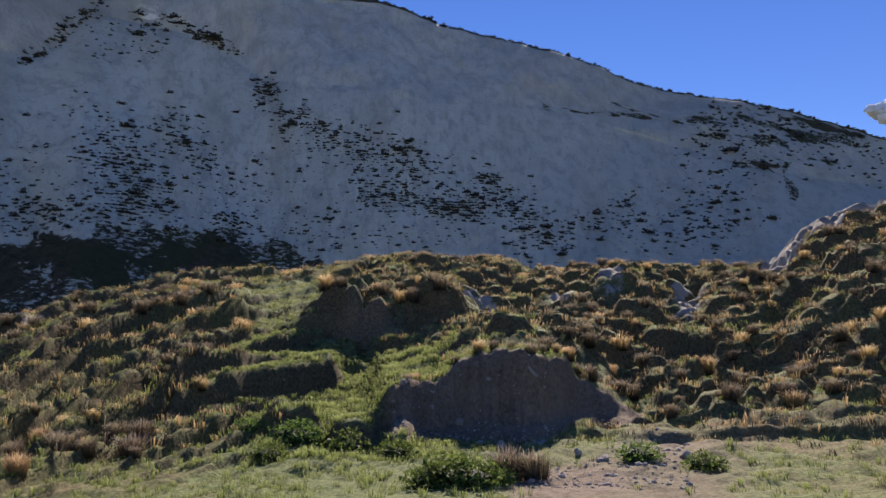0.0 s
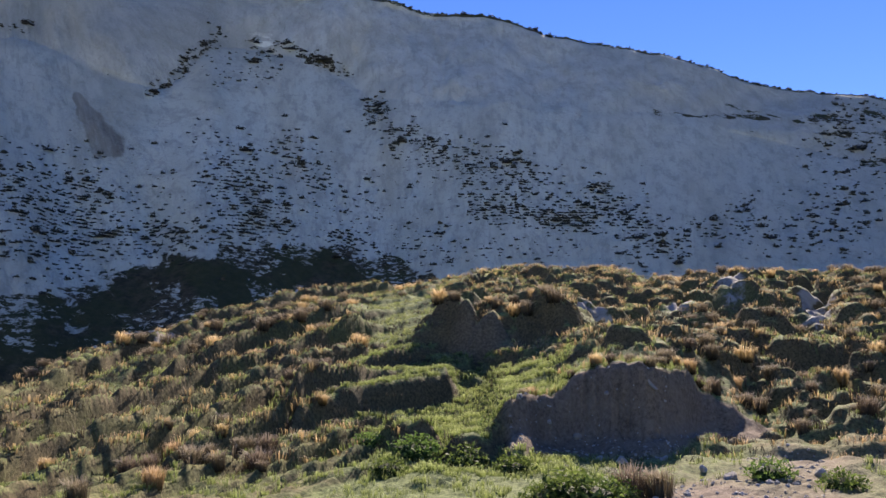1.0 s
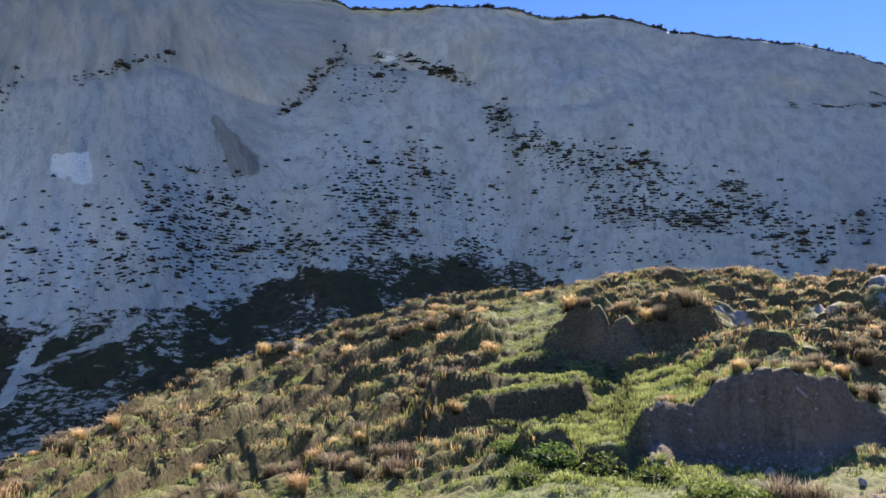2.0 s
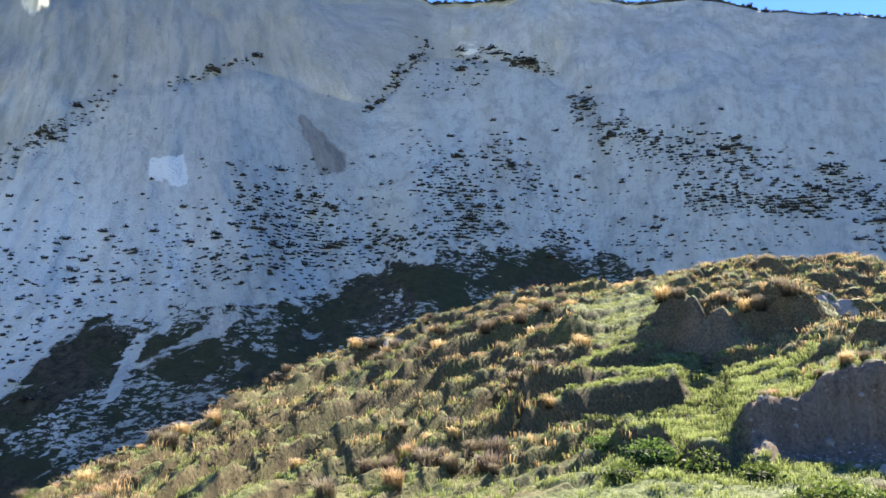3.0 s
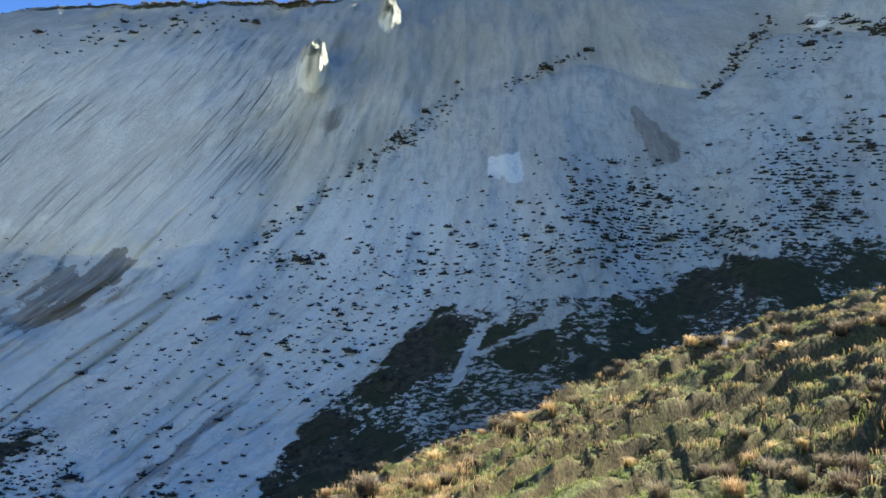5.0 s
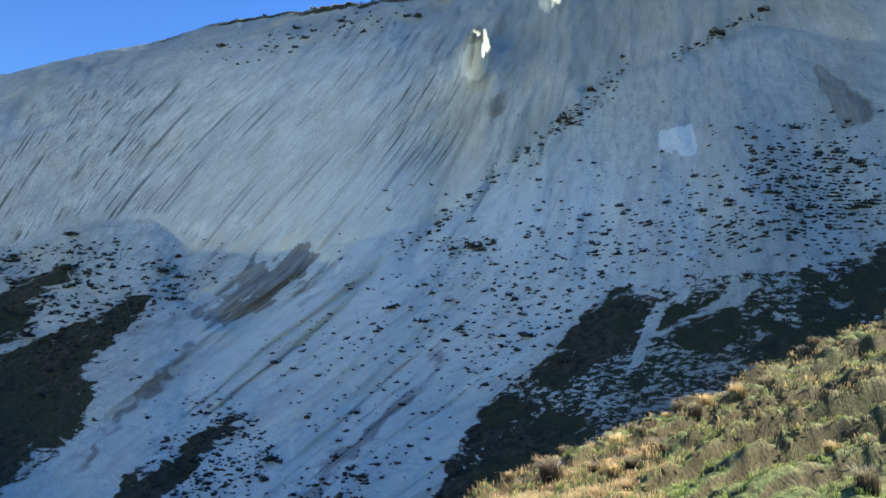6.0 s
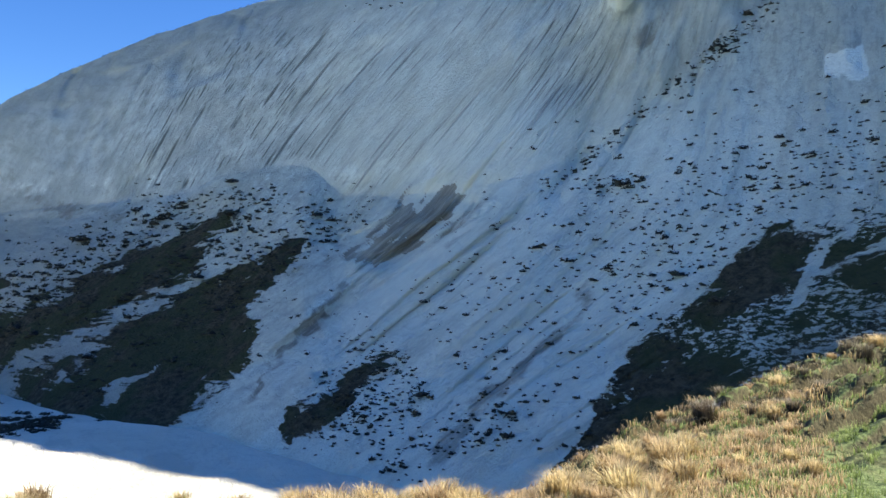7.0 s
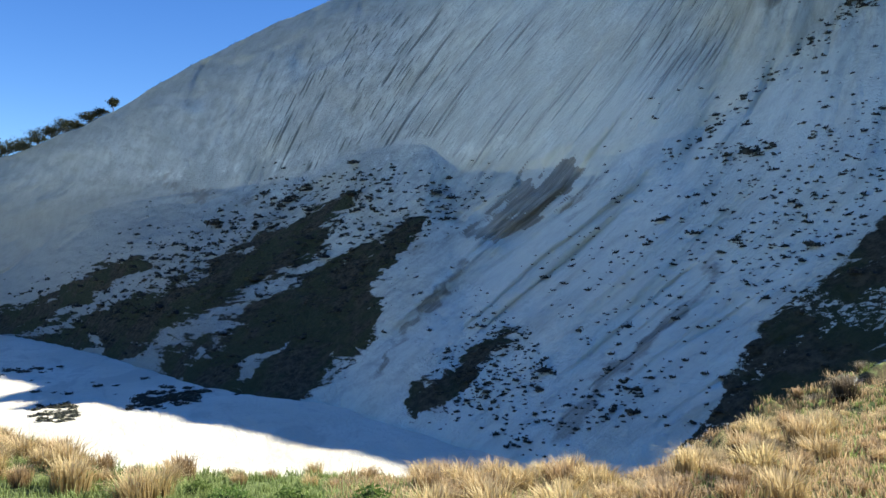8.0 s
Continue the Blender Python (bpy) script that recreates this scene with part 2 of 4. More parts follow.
def slope_points(A, V):
    """Scree (V 0 to 1) and cliff (1 to 2): distance, height, and the flow coordinates."""
    rd, rz = rim_d(A), rim_d(A) * tand(rim_el(A))
    td, tz = np.maximum(toe_d(A), foot_d(A) + 2), toe_z(A)
    s, tb = cliff_steep(A), tand(base_el(A))
    bd = np.minimum((s * rd - rz) / (s - tb), rd - 3)
    bz = bd * tb
    u, v = np.clip(V, 0, 1), np.clip(V - 1, 0, 1)
    sag = 0.07 * np.sin(np.pi * u)
    D = td + (bd - td) * u + (rd - bd) * v
    Z = tz + (bz - tz) * (u - sag) + (rz - bz) * (v + 0.10 * smooth(6, 18, A) * np.sin(np.pi * v))
    E = np.degrees(np.arctan2(Z, D))
    W = (A + lean_up(A) * np.maximum(E - 5, 0) + lean_down(A) * np.minimum(E - 5, 0)) * 2.4
    along = u * np.hypot(bd - td, bz - tz) + v * np.hypot(rd - bd, rz - bz)
    body = np.sin(np.pi * np.clip(V / 2, 0, 1)) ** 0.6
    onface = smooth(0.97, 1.03, V) * (1 - smooth(1.93, 2.0, V))
    flutes = smooth(52, 62, A) * smooth(104, 96, A)
    Wn = W + 0.8 * fbm(W * 0.3, along * 0.12, 50, 2)
    gully = fbm(W * 0.07, along * 0.02, 51, 3) * 3.4 * body * smooth(0.02, 0.3, V)
    crease = np.abs(vnoise(Wn * 0.30, along * 0.03, 53))
    crease2 = np.abs(vnoise(Wn * 0.55, along * 0.05, 54))
    rib = -1.5 * np.exp(-(crease / 0.24) ** 2) - 0.8 * np.exp(-(crease2 / 0.30) ** 2)
    some = smooth(-0.25, 0.25, vnoise(W * 0.12, along * 0.06, 56))
    rough = fbm(W * 0.3, along * 0.14, 55, 4)
    slab = fbm(W * 0.10 + 0.03 * along, along * 0.05, 58, 3)
    D = D - gully - onface * (rib * some * (0.25 + 0.75 * flutes) + (1.0 - 0.4 * flutes) * rough + 2.2 * slab * (1 - 0.6 * flutes))
    D = D - (1 - onface) * smooth(0.03, 0.15, V) * body * (0.3 * rough + 0.95 * rib * some * smooth(44, 56, A))
    D = D + 3.2 * blob(A, E, 72.0, -0.6, 10.5, 0.75, -39) - 1.6 * blob(A, E, 70.2, -1.9, 9.0, 0.8, -39) - 1.8 * blob(A, E, 62, 0.5, 9.0, 0.9, -45) + 1.6 * blob(A, E, 58.5, 0.0, 8.0, 0.6, -45)
    D = D + 1.6 * within(A + 1.5 * rough, E + 1.5 * rough, SCAR, 0.7)
    ragged = 0.85 + 0.7 * fbm(W * 0.9, along * 0.5, 68, 3)
    D = D - onface * (5.5 * np.exp(-((A - 54.5) / 2.4) ** 2 - (np.minimum(E - 18.6, 0) / 3.2) ** 2 - (np.maximum(E - 18.6, 0) / 1.5) ** 2) + 3.5 * np.exp(-((A - 49.4) / 1.6) ** 2 - ((E - 22.0) / 1.6) ** 2))
    D = D - onface * ragged * (10.8 * blob(A, E, 54.4, 19.1, 1.1, 1.25) + 7.5 * blob(A, E, 49.3, 23.0, 0.8, 0.75))
    Z = Z + (1 - onface) * 0.22 * fbm(W * 0.9, along * 0.6, 57, 3) * smooth(0.0, 0.1, V) * (1 - smooth(1.9, 2, V))
    Z = Z + 0.5 * fbm(A * 0.9, A * 0, 59, 3) * smooth(1.7, 2.0, V)
    return D, Z, W, along


def xyz(A, D, Z):
    a = np.radians(A)
    return np.stack([-D * np.sin(a), D * np.cos(a), Z + EYE], -1)


# ---- materials ----
def material(name, rough=0.9, spec=0.2):
    m = bpy.data.materials.new(name)
    m.use_nodes = True
    n = m.node_tree.nodes
    b = n["Principled BSDF"]
    b.inputs["Roughness"].default_value = rough
    b.inputs["Specular IOR Level"].default_value = spec
    return m, m.node_tree, b


class Nodes:
    """Short ways to make shader nodes."""

    def __init__(self, tree):
        self.tree = tree

    def make(self, kind, **kw):
        nd = self.tree.nodes.new("ShaderNode" + kind)
        for key, value in kw.items():
            if key == "operation":
                nd.operation = value
            elif key == "blend_type":
                nd.blend_type = value
            elif key == "attribute_name":
                nd.attribute_name = value
            elif key == "data_type":
                nd.data_type = value
        return nd

    def link(self, a, b):
        self.tree.links.new(a, b)

    def coords(self, scale=(1, 1, 1), uv=False):
        tc, mp = self.make("TexCoord"), self.make("Mapping")
        self.link(tc.outputs["UV" if uv else "Object"], mp.inputs[0])
        mp.inputs["Scale"].default_value = scale
        return mp.outputs[0]

    def noise(self, vec, scale, detail=6, rough=0.6, distort=0.0):
        nd = self.make("TexNoise")
        nd.inputs["Scale"].default_value, nd.inputs["Detail"].default_value = scale, detail
        nd.inputs["Roughness"].default_value, nd.inputs["Distortion"].default_value = rough, distort
        self.link(vec, nd.inputs["Vector"])
        return nd.outputs["Fac"]

    def ramp(self, fac, lo, hi, a=0.0, b=1.0):
        nd = self.make("MapRange")
        nd.interpolation_type = "SMOOTHSTEP"
        for i, value in enumerate((lo, hi, a, b)):
            nd.inputs[1 + i].default_value = value
        self.link(fac, nd.inputs[0])
        return nd.outputs[0]

    def mix(self, fac, a, b, blend="MIX"):
        nd = self.make("Mix", data_type="RGBA")
        nd.blend_type = blend
        for value, sock in ((fac, nd.inputs[0]), (a, nd.inputs[6]), (b, nd.inputs[7])):
            if isinstance(value, (int, float)):
                sock.default_value = value
            elif isinstance(value, tuple):
                sock.default_value = (*value, 1)
            else:
                self.link(value, sock)
        return nd.outputs[2]

    def math(self, op, a, b=0.0):
        nd = self.make("Math", operation=op)
        for value, sock in ((a, nd.inputs[0]), (b, nd.inputs[1])):
            if isinstance(value, (int, float)):
                sock.default_value = value
            else:
                self.link(value, sock)
        return nd.outputs[0]

    def dashes(self, across, along, width, turn):
        """Long thin slits with tapering ends, drawn out along the fall line."""
        place = self.coords((across, along, 1), uv=True)
        wave = self.make("TexNoise")
        self.link(self.coords((0.35, 0.09, 1), uv=True), wave.inputs["Vector"])
        wave.inputs["Scale"].default_value, wave.inputs["Detail"].default_value = 1.0 + 0.1 * turn, 3
        vor = self.make("TexVoronoi")
        vor.voronoi_dimensions = "2D"
        vor.inputs["Scale"].default_value = 1.0
        self.link(self.mix(0.35, place, wave.outputs["Color"], "ADD"), vor.inputs["Vector"])
        return self.ramp(vor.outputs["Distance"], width, 0.45 * width)

    def attr(self, name):
        return self.make("Attribute", attribute_name=name).outputs["Fac"]

    def bump(self, height, strength, distance, bsdf):
        nd = self.make("Bump")
        nd.inputs["Strength"].default_value, nd.inputs["Distance"].default_value = strength, distance
        self.link(height, nd.inputs["Height"])
        self.link(nd.outputs[0], bsdf.inputs["Normal"])


def rock_material():
    m, tree, b = material("pale_mudstone", 0.95, 0.1)
    k = Nodes(tree)
    ob = k.coords()
    streak = k.noise(k.coords((0.2, 0.045, 1), uv=True), 1.0, 5, 0.6, 0.25)
    fine = k.noise(k.coords((1.7, 0.16, 1), uv=True), 1.0, 6, 0.62, 0.6)
    patch = k.noise(ob, 0.05, 7, 0.62, 0.2)
    blot = k.noise(k.coords((1, 1, 0.45)), 0.22, 7, 0.65, 0.12)
    grain = k.noise(ob, 2.2, 8, 0.72)
    face = k.attr("face")
    broad = k.noise(k.coords((0.11, 0.018, 1), uv=True), 1.0, 5, 0.6, 0.6)
    scree = k.mix(k.ramp(streak, 0.36, 0.66), (0.53, 0.54, 0.462), (0.625, 0.637, 0.555))
    scree = k.mix(k.math("MULTIPLY", k.ramp(broad, 0.42, 0.62), 0.55), scree, (0.64, 0.665, 0.605))
    scree = k.mix(k.math("MULTIPLY", k.ramp(broad, 0.46, 0.34), 0.5), scree, (0.40, 0.40, 0.345))
    wall = k.mix(k.ramp(blot, 0.36, 0.64), (0.45, 0.478, 0.452), (0.62, 0.65, 0.615))
    calm = k.mix(k.ramp(blot, 0.36, 0.64), (0.44, 0.465, 0.44), (0.56, 0.585, 0.555))
    wall = k.mix(k.ramp(k.attr("flute"), 0.0, 0.5), calm, wall)
    col = k.mix(face, scree, wall)
    col = k.mix(k.math("MULTIPLY", k.ramp(patch, 0.50, 0.66), k.math("ADD", k.math("MULTIPLY", face, 0.12), 0.2)), col, (0.43, 0.41, 0.345))
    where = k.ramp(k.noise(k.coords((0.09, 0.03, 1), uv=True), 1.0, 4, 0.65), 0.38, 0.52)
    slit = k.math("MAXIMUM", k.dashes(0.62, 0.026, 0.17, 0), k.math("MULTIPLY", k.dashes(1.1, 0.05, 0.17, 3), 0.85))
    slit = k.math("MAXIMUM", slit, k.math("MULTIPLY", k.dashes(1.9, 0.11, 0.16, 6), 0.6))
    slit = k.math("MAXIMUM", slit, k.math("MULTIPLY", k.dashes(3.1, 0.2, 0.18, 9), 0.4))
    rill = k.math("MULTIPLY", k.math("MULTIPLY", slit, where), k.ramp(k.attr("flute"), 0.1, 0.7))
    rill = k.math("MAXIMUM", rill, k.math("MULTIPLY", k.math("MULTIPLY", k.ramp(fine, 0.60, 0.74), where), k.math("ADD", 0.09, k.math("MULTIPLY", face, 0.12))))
    mott = k.noise(k.coords((0.55, 0.22, 1), uv=True), 1.0, 7, 0.68, 0.15)
    col = k.mix(k.math("MULTIPLY", k.ramp(mott, 0.52, 0.38), 0.6), col, (0.36, 0.365, 0.33))
    col = k.mix(k.math("MULTIPLY", k.ramp(mott, 0.55, 0.70), 0.35), col, (0.68, 0.70, 0.645))
    col = k.mix(k.math("MULTIPLY", k.math("MULTIPLY", k.ramp(fine, 0.47, 0.33), k.attr("flute")), 0.5), col, (0.74, 0.765, 0.71))
    col = k.mix(k.math("MULTIPLY", k.ramp(fine, 0.54, 0.68), 0.22), col, (0.30, 0.315, 0.285))
    # the shade inside the slits is painted dark; bump adds their depth
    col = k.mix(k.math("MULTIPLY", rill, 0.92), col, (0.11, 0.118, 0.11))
    col = k.mix(k.math("MULTIPLY", k.ramp(grain, 0.5, 0.72), 0.3), col, (0.70, 0.72, 0.66))
    speck = k.noise(ob, 1.5, 6, 0.8)
    col = k.mix(k.math("MULTIPLY", k.ramp(k.noise(ob, 0.75, 8, 0.78), 0.47, 0.36), 0.55), col, (0.36, 0.365, 0.32))
    col = k.mix(k.math("MULTIPLY", k.ramp(speck, 0.63, 0.70), 0.45), col, (0.13, 0.12, 0.10))
    # shade and darker rock tone, both mixed into the base colour
    col = k.mix(k.math("MULTIPLY", k.attr("damp"), 0.68), col, (0.268, 0.288, 0.28))
    # paler colour in place of more light on the middle slope
    col = k.mix(k.math("MULTIPLY", k.attr("fresh"), k.ramp(streak, 0.3, 0.6, 0.35, 0.75)), col, (0.81, 0.83, 0.76))
    edge = k.math("MULTIPLY", k.math("SUBTRACT", blot, 0.5), 1.3)
    torn = k.math("ADD", edge, k.math("MULTIPLY", k.math("SUBTRACT", k.noise(ob, 0.6, 6, 0.7), 0.5), 0.9))
    pale = k.ramp(k.math("ADD", k.attr("pale"), k.math("MULTIPLY", torn, 0.6)), 0.40, 0.64)
    col = k.mix(k.math("MULTIPLY", pale, 0.95), col, (0.83, 0.85, 0.80))
    stain = k.ramp(k.math("ADD", k.attr("stain"), k.math("MULTIPLY", edge, 1.0)), 0.3, 0.62)
    col = k.mix(k.math("MULTIPLY", stain, k.math("MULTIPLY", k.ramp(streak, 0.3, 0.65, 0.95, 0.6), k.ramp(fine, 0.3, 0.6, 0.65, 1.0))), col, (0.19, 0.165, 0.13))
    col = k.mix(1.0, col, (0.965, 1.0, 0.955), "MULTIPLY")
    # low dark plant cover with bare pale cracks in it
    v1 = k.noise(k.coords((0.22, 0.34, 1), uv=True), 1.0, 8, 0.68, 0.6)
    fleck = k.math("MULTIPLY", k.ramp(k.noise(k.coords((0.62, 0.62, 1.4)), 1.9, 6, 0.75), 0.505, 0.575), k.ramp(k.noise(k.coords((1, 1, 0.7)), 0.085, 4, 0.6), 0.46, 0.54))
    v2 = k.noise(ob, 0.55, 6, 0.7)
    v = k.math("ADD", k.math("MULTIPLY", v1, 0.7), k.math("MULTIPLY", v2, 0.3))
    cover = k.math("ADD", k.attr("plants"), k.math("MULTIPLY", k.math("SUBTRACT", v, 0.5), 2.2))
    cover = k.math("SUBTRACT", cover, k.math("MULTIPLY", k.math("MULTIPLY", fleck, k.attr("bald")), 0.9))
    cover = k.ramp(cover, 0.45, 0.55)
    g = k.noise(ob, 1.1, 8, 0.72)
    g2 = k.noise(ob, 0.12, 4, 0.6)
    green = k.mix(k.ramp(g, 0.35, 0.65), (0.046, 0.043, 0.03), (0.122, 0.112, 0.073))
    green = k.mix(k.math("MULTIPLY", k.ramp(g2, 0.40, 0.56), 0.7), green, (0.06, 0.077, 0.033))
    col = k.mix(cover, col, green)
    k.link(col, b.inputs["Base Color"])
    h = k.math("ADD", k.math("MULTIPLY", k.math("MULTIPLY", fine, k.attr("flute")), 0.5), k.math("MULTIPLY", grain, 0.6))
    h = k.math("ADD", h, k.math("MULTIPLY", blot, 0.9))
    h = k.math("SUBTRACT", h, k.math("MULTIPLY", rill, 0.6))
    h = k.math("ADD", h, k.math("MULTIPLY", k.math("MULTIPLY", cover, g), 1.6))
    k.bump(h, 0.8, 0.9, b)
    return m


def turf_material():
    m, tree, b = material("hill_turf", 0.9, 0.15)
    k = Nodes(tree)
    ob = k.coords()
    big = k.noise(ob, 0.22, 5, 0.6, 0.5)
    mid = k.noise(ob, 1.3, 6, 0.65)
    fine = k.noise(ob, 14.0, 6, 0.7)
    green = k.mix(k.ramp(fine, 0.3, 0.7), (0.05, 0.07, 0.022), (0.21, 0.26, 0.09))
    dry = k.mix(k.ramp(fine, 0.3, 0.7), (0.10, 0.078, 0.038), (0.27, 0.208, 0.108))
    lush = k.attr("lush")
    sel = k.math("ADD", k.math("ADD", k.math("MULTIPLY", big, 0.8), k.math("MULTIPLY", mid, 0.7)), k.math("MULTIPLY", lush, -0.35))
    col = k.mix(k.ramp(sel, 0.66, 1.0), green, dry)
    # brown thatch on steep fronts, darkened to carry the clumps' shade
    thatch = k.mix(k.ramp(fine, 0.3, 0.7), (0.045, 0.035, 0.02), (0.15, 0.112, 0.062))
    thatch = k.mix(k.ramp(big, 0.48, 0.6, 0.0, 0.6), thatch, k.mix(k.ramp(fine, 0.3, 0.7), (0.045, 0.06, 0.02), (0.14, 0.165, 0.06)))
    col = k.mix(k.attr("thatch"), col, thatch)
    crumb = k.noise(ob, 5.0, 5, 0.75)
    soil = k.mix(k.ramp(fine, 0.3, 0.7), (0.11, 0.084, 0.058), (0.25, 0.195, 0.14))
    soil = k.mix(k.math("MULTIPLY", k.ramp(k.noise(ob, 0.9, 5, 0.65, 0.6), 0.46, 0.6), 0.45), soil, (0.24, 0.19, 0.14))
    soil = k.mix(k.ramp(crumb, 0.56, 0.72, 0.0, 0.6), soil, (0.07, 0.055, 0.042))
    col = k.mix(k.attr("earth"), col, soil)
    chalk = k.mix(k.ramp(mid, 0.3, 0.7), (0.20, 0.195, 0.175), (0.34, 0.33, 0.30))
    bare = k.ramp(k.math("ADD", k.attr("pale"), k.math("MULTIPLY", k.math("SUBTRACT", mid, 0.5), 1.2)), 0.45, 0.6)
    col = k.mix(bare, col, chalk)
    k.link(col, b.inputs["Base Color"])
    k.bump(k.math("ADD", k.math("MULTIPLY", fine, 0.35), k.math("MULTIPLY", mid, 0.4)), 0.7, 0.12, b)
    return m


def gravel_material():
    m, tree, b = material("river_gravel", 0.95, 0.1)
    k = Nodes(tree)
    ob = k.coords()
    a, c = k.noise(ob, 0.05, 6, 0.6), k.noise(ob, 1.2, 8, 0.7)
    col = k.mix(k.ramp(a, 0.35, 0.65), (0.76, 0.69, 0.55), (0.86, 0.785, 0.64))
    col = k.mix(k.math("MULTIPLY", k.ramp(c, 0.5, 0.75), 0.5), col, (0.50, 0.46, 0.38))
    d = k.noise(k.coords((0.35, 1, 1)), 0.16, 7, 0.62, 0.8)
    col = k.mix(k.math("MULTIPLY", k.ramp(d, 0.52, 0.62), 0.6), col, (0.62, 0.56, 0.45))
    k.link(col, b.inputs["Base Color"])
    k.bump(k.math("ADD", c, k.math("MULTIPLY", d, 1.5)), 0.7, 0.5, b)
    return m


ROCK, TURF, GRAVEL = rock_material(), turf_material(), gravel_material()


# ---- the ground sheet, in polar rows round the standing place ----
COLS = np.concatenate([np.arange(-34, 108, 0.14), np.arange(108, 325.9, 3.0)])


def sheet(name, P, mat, masks, uv=None):
    """A closed ring of quads from P[row, column, 3]."""
    rows, cols = P.shape[:2]
    idx = np.arange(rows * cols).reshape(rows, cols)
    nxt = np.roll(idx, -1, 1)
    q = np.stack([idx[:-1], idx[1:], nxt[1:], nxt[:-1]], -1).reshape(-1, 4)
    me = bpy.data.meshes.new(name)
    me.vertices.add(rows * cols)
    me.vertices.foreach_set("co", P.astype(np.float32).ravel())
    me.loops.add(q.size)
    me.loops.foreach_set("vertex_index", q.ravel().astype(np.int32))
    me.polygons.add(len(q))
    me.polygons.foreach_set("loop_start", np.arange(0, q.size, 4, dtype=np.int32))
    me.polygons.foreach_set("use_smooth", np.ones(len(q), bool))
    for key, val in masks.items():
        at = me.attributes.new(key, "FLOAT", "POINT")
        at.data.foreach_set("value", np.broadcast_to(val, (rows, cols)).astype(np.float32).ravel())
    if uv is not None:
        layer = me.uv_layers.new(name="flow")
        flat = np.stack([uv[0].ravel(), uv[1].ravel()], -1)[q.ravel()]
        layer.data.foreach_set("uv", flat.astype(np.float32).ravel())
    me.update()
    me.validate()
    me.materials.append(mat)
    return new(name, me)


def build_land():
    A = COLS[None, :]
    cd, fd = crest_d(A), foot_d(A)
    td = np.maximum(toe_d(A), fd + 2)
    # hillside
    t = np.linspace(0, 1, 400)[:, None]
    D1 = np.concatenate([np.linspace(0.01, 5.5, 12)[:, None] + 0 * cd, 6.0 * (cd / 6.0) ** (t ** 0.9)])
    t = np.linspace(0, 1, 44)[1:, None]
    D = np.concatenate([D1, cd + (fd - cd) * t])
    AA = np.broadcast_to(A, D.shape)
    Z = hill_z(AA, D)
    masks = hill_masks(AA, D)
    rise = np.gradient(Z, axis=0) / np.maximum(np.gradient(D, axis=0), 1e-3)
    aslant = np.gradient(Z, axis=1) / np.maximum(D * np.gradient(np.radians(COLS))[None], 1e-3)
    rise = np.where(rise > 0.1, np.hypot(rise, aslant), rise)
    # steep near-side fronts, to be coloured as shaded brown thatch
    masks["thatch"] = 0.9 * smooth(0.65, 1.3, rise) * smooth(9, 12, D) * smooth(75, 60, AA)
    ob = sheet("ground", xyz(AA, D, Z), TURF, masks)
    tagged(ob, "grassy hillside of hummocks, trodden terraces and bare earth", "hillside", kind="structure")
    last = xyz(AA, D, Z)[-1:]
    # valley floor
    t = np.linspace(0, 1, 40)[1:, None]
    Dv = fd + (td - fd) * t
    Av = np.broadcast_to(A, Dv.shape)
    Pv = np.concatenate([last, xyz(Av, Dv, hill_z(Av, Dv))])
    tagged(sheet("valley_floor", Pv, GRAVEL, {}), "flat pale gravel floor of the valley below the slip", "valley floor", kind="structure")
    # scree, cliff and the back of the ridge
    V = np.concatenate([np.linspace(0, 1, 200), np.linspace(1, 2, 180)[1:]])[:, None]
    Vs, As = np.broadcast_to(V, (len(V), A.shape[1])), np.broadcast_to(A, (len(V), A.shape[1]))
    Ds, Zs, Ws, Ls = slope_points(As, Vs)
    Ds[0], Zs[0] = Dv[-1], hill_z(Av[-1:], Dv[-1:])[0]
    back = np.array([4.0, 12.0, 40.0, 150.0, 600.0, 2500.0])[:, None]
    Db = Ds[-1:] + back
    Zb = Zs[-1:] + np.array([0.1, 0.0, -6.0, -25.0, -60.0, -90.0])[:, None]
    P = xyz(np.concatenate([As, np.broadcast_to(A, Db.shape)]), np.concatenate([Ds, Db]), np.concatenate([Zs, Zb]))
    masks = slope_masks(As, Vs, Ds, Zs, Ws)
    masks = {key: np.concatenate([val, np.repeat(val[-1:] * 0 + (1.0 if key == "plants" else 0.0), len(back), 0)]) for key, val in masks.items()}
    W2 = np.concatenate([Ws, np.repeat(Ws[-1:], len(back), 0)])
    L2 = np.concatenate([Ls, Ls[-1:] + back * 0.5])
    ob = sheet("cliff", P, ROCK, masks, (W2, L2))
    tagged(ob, "pale grey eroded cliff with scree slopes, in shade", "cliff", kind="structure")


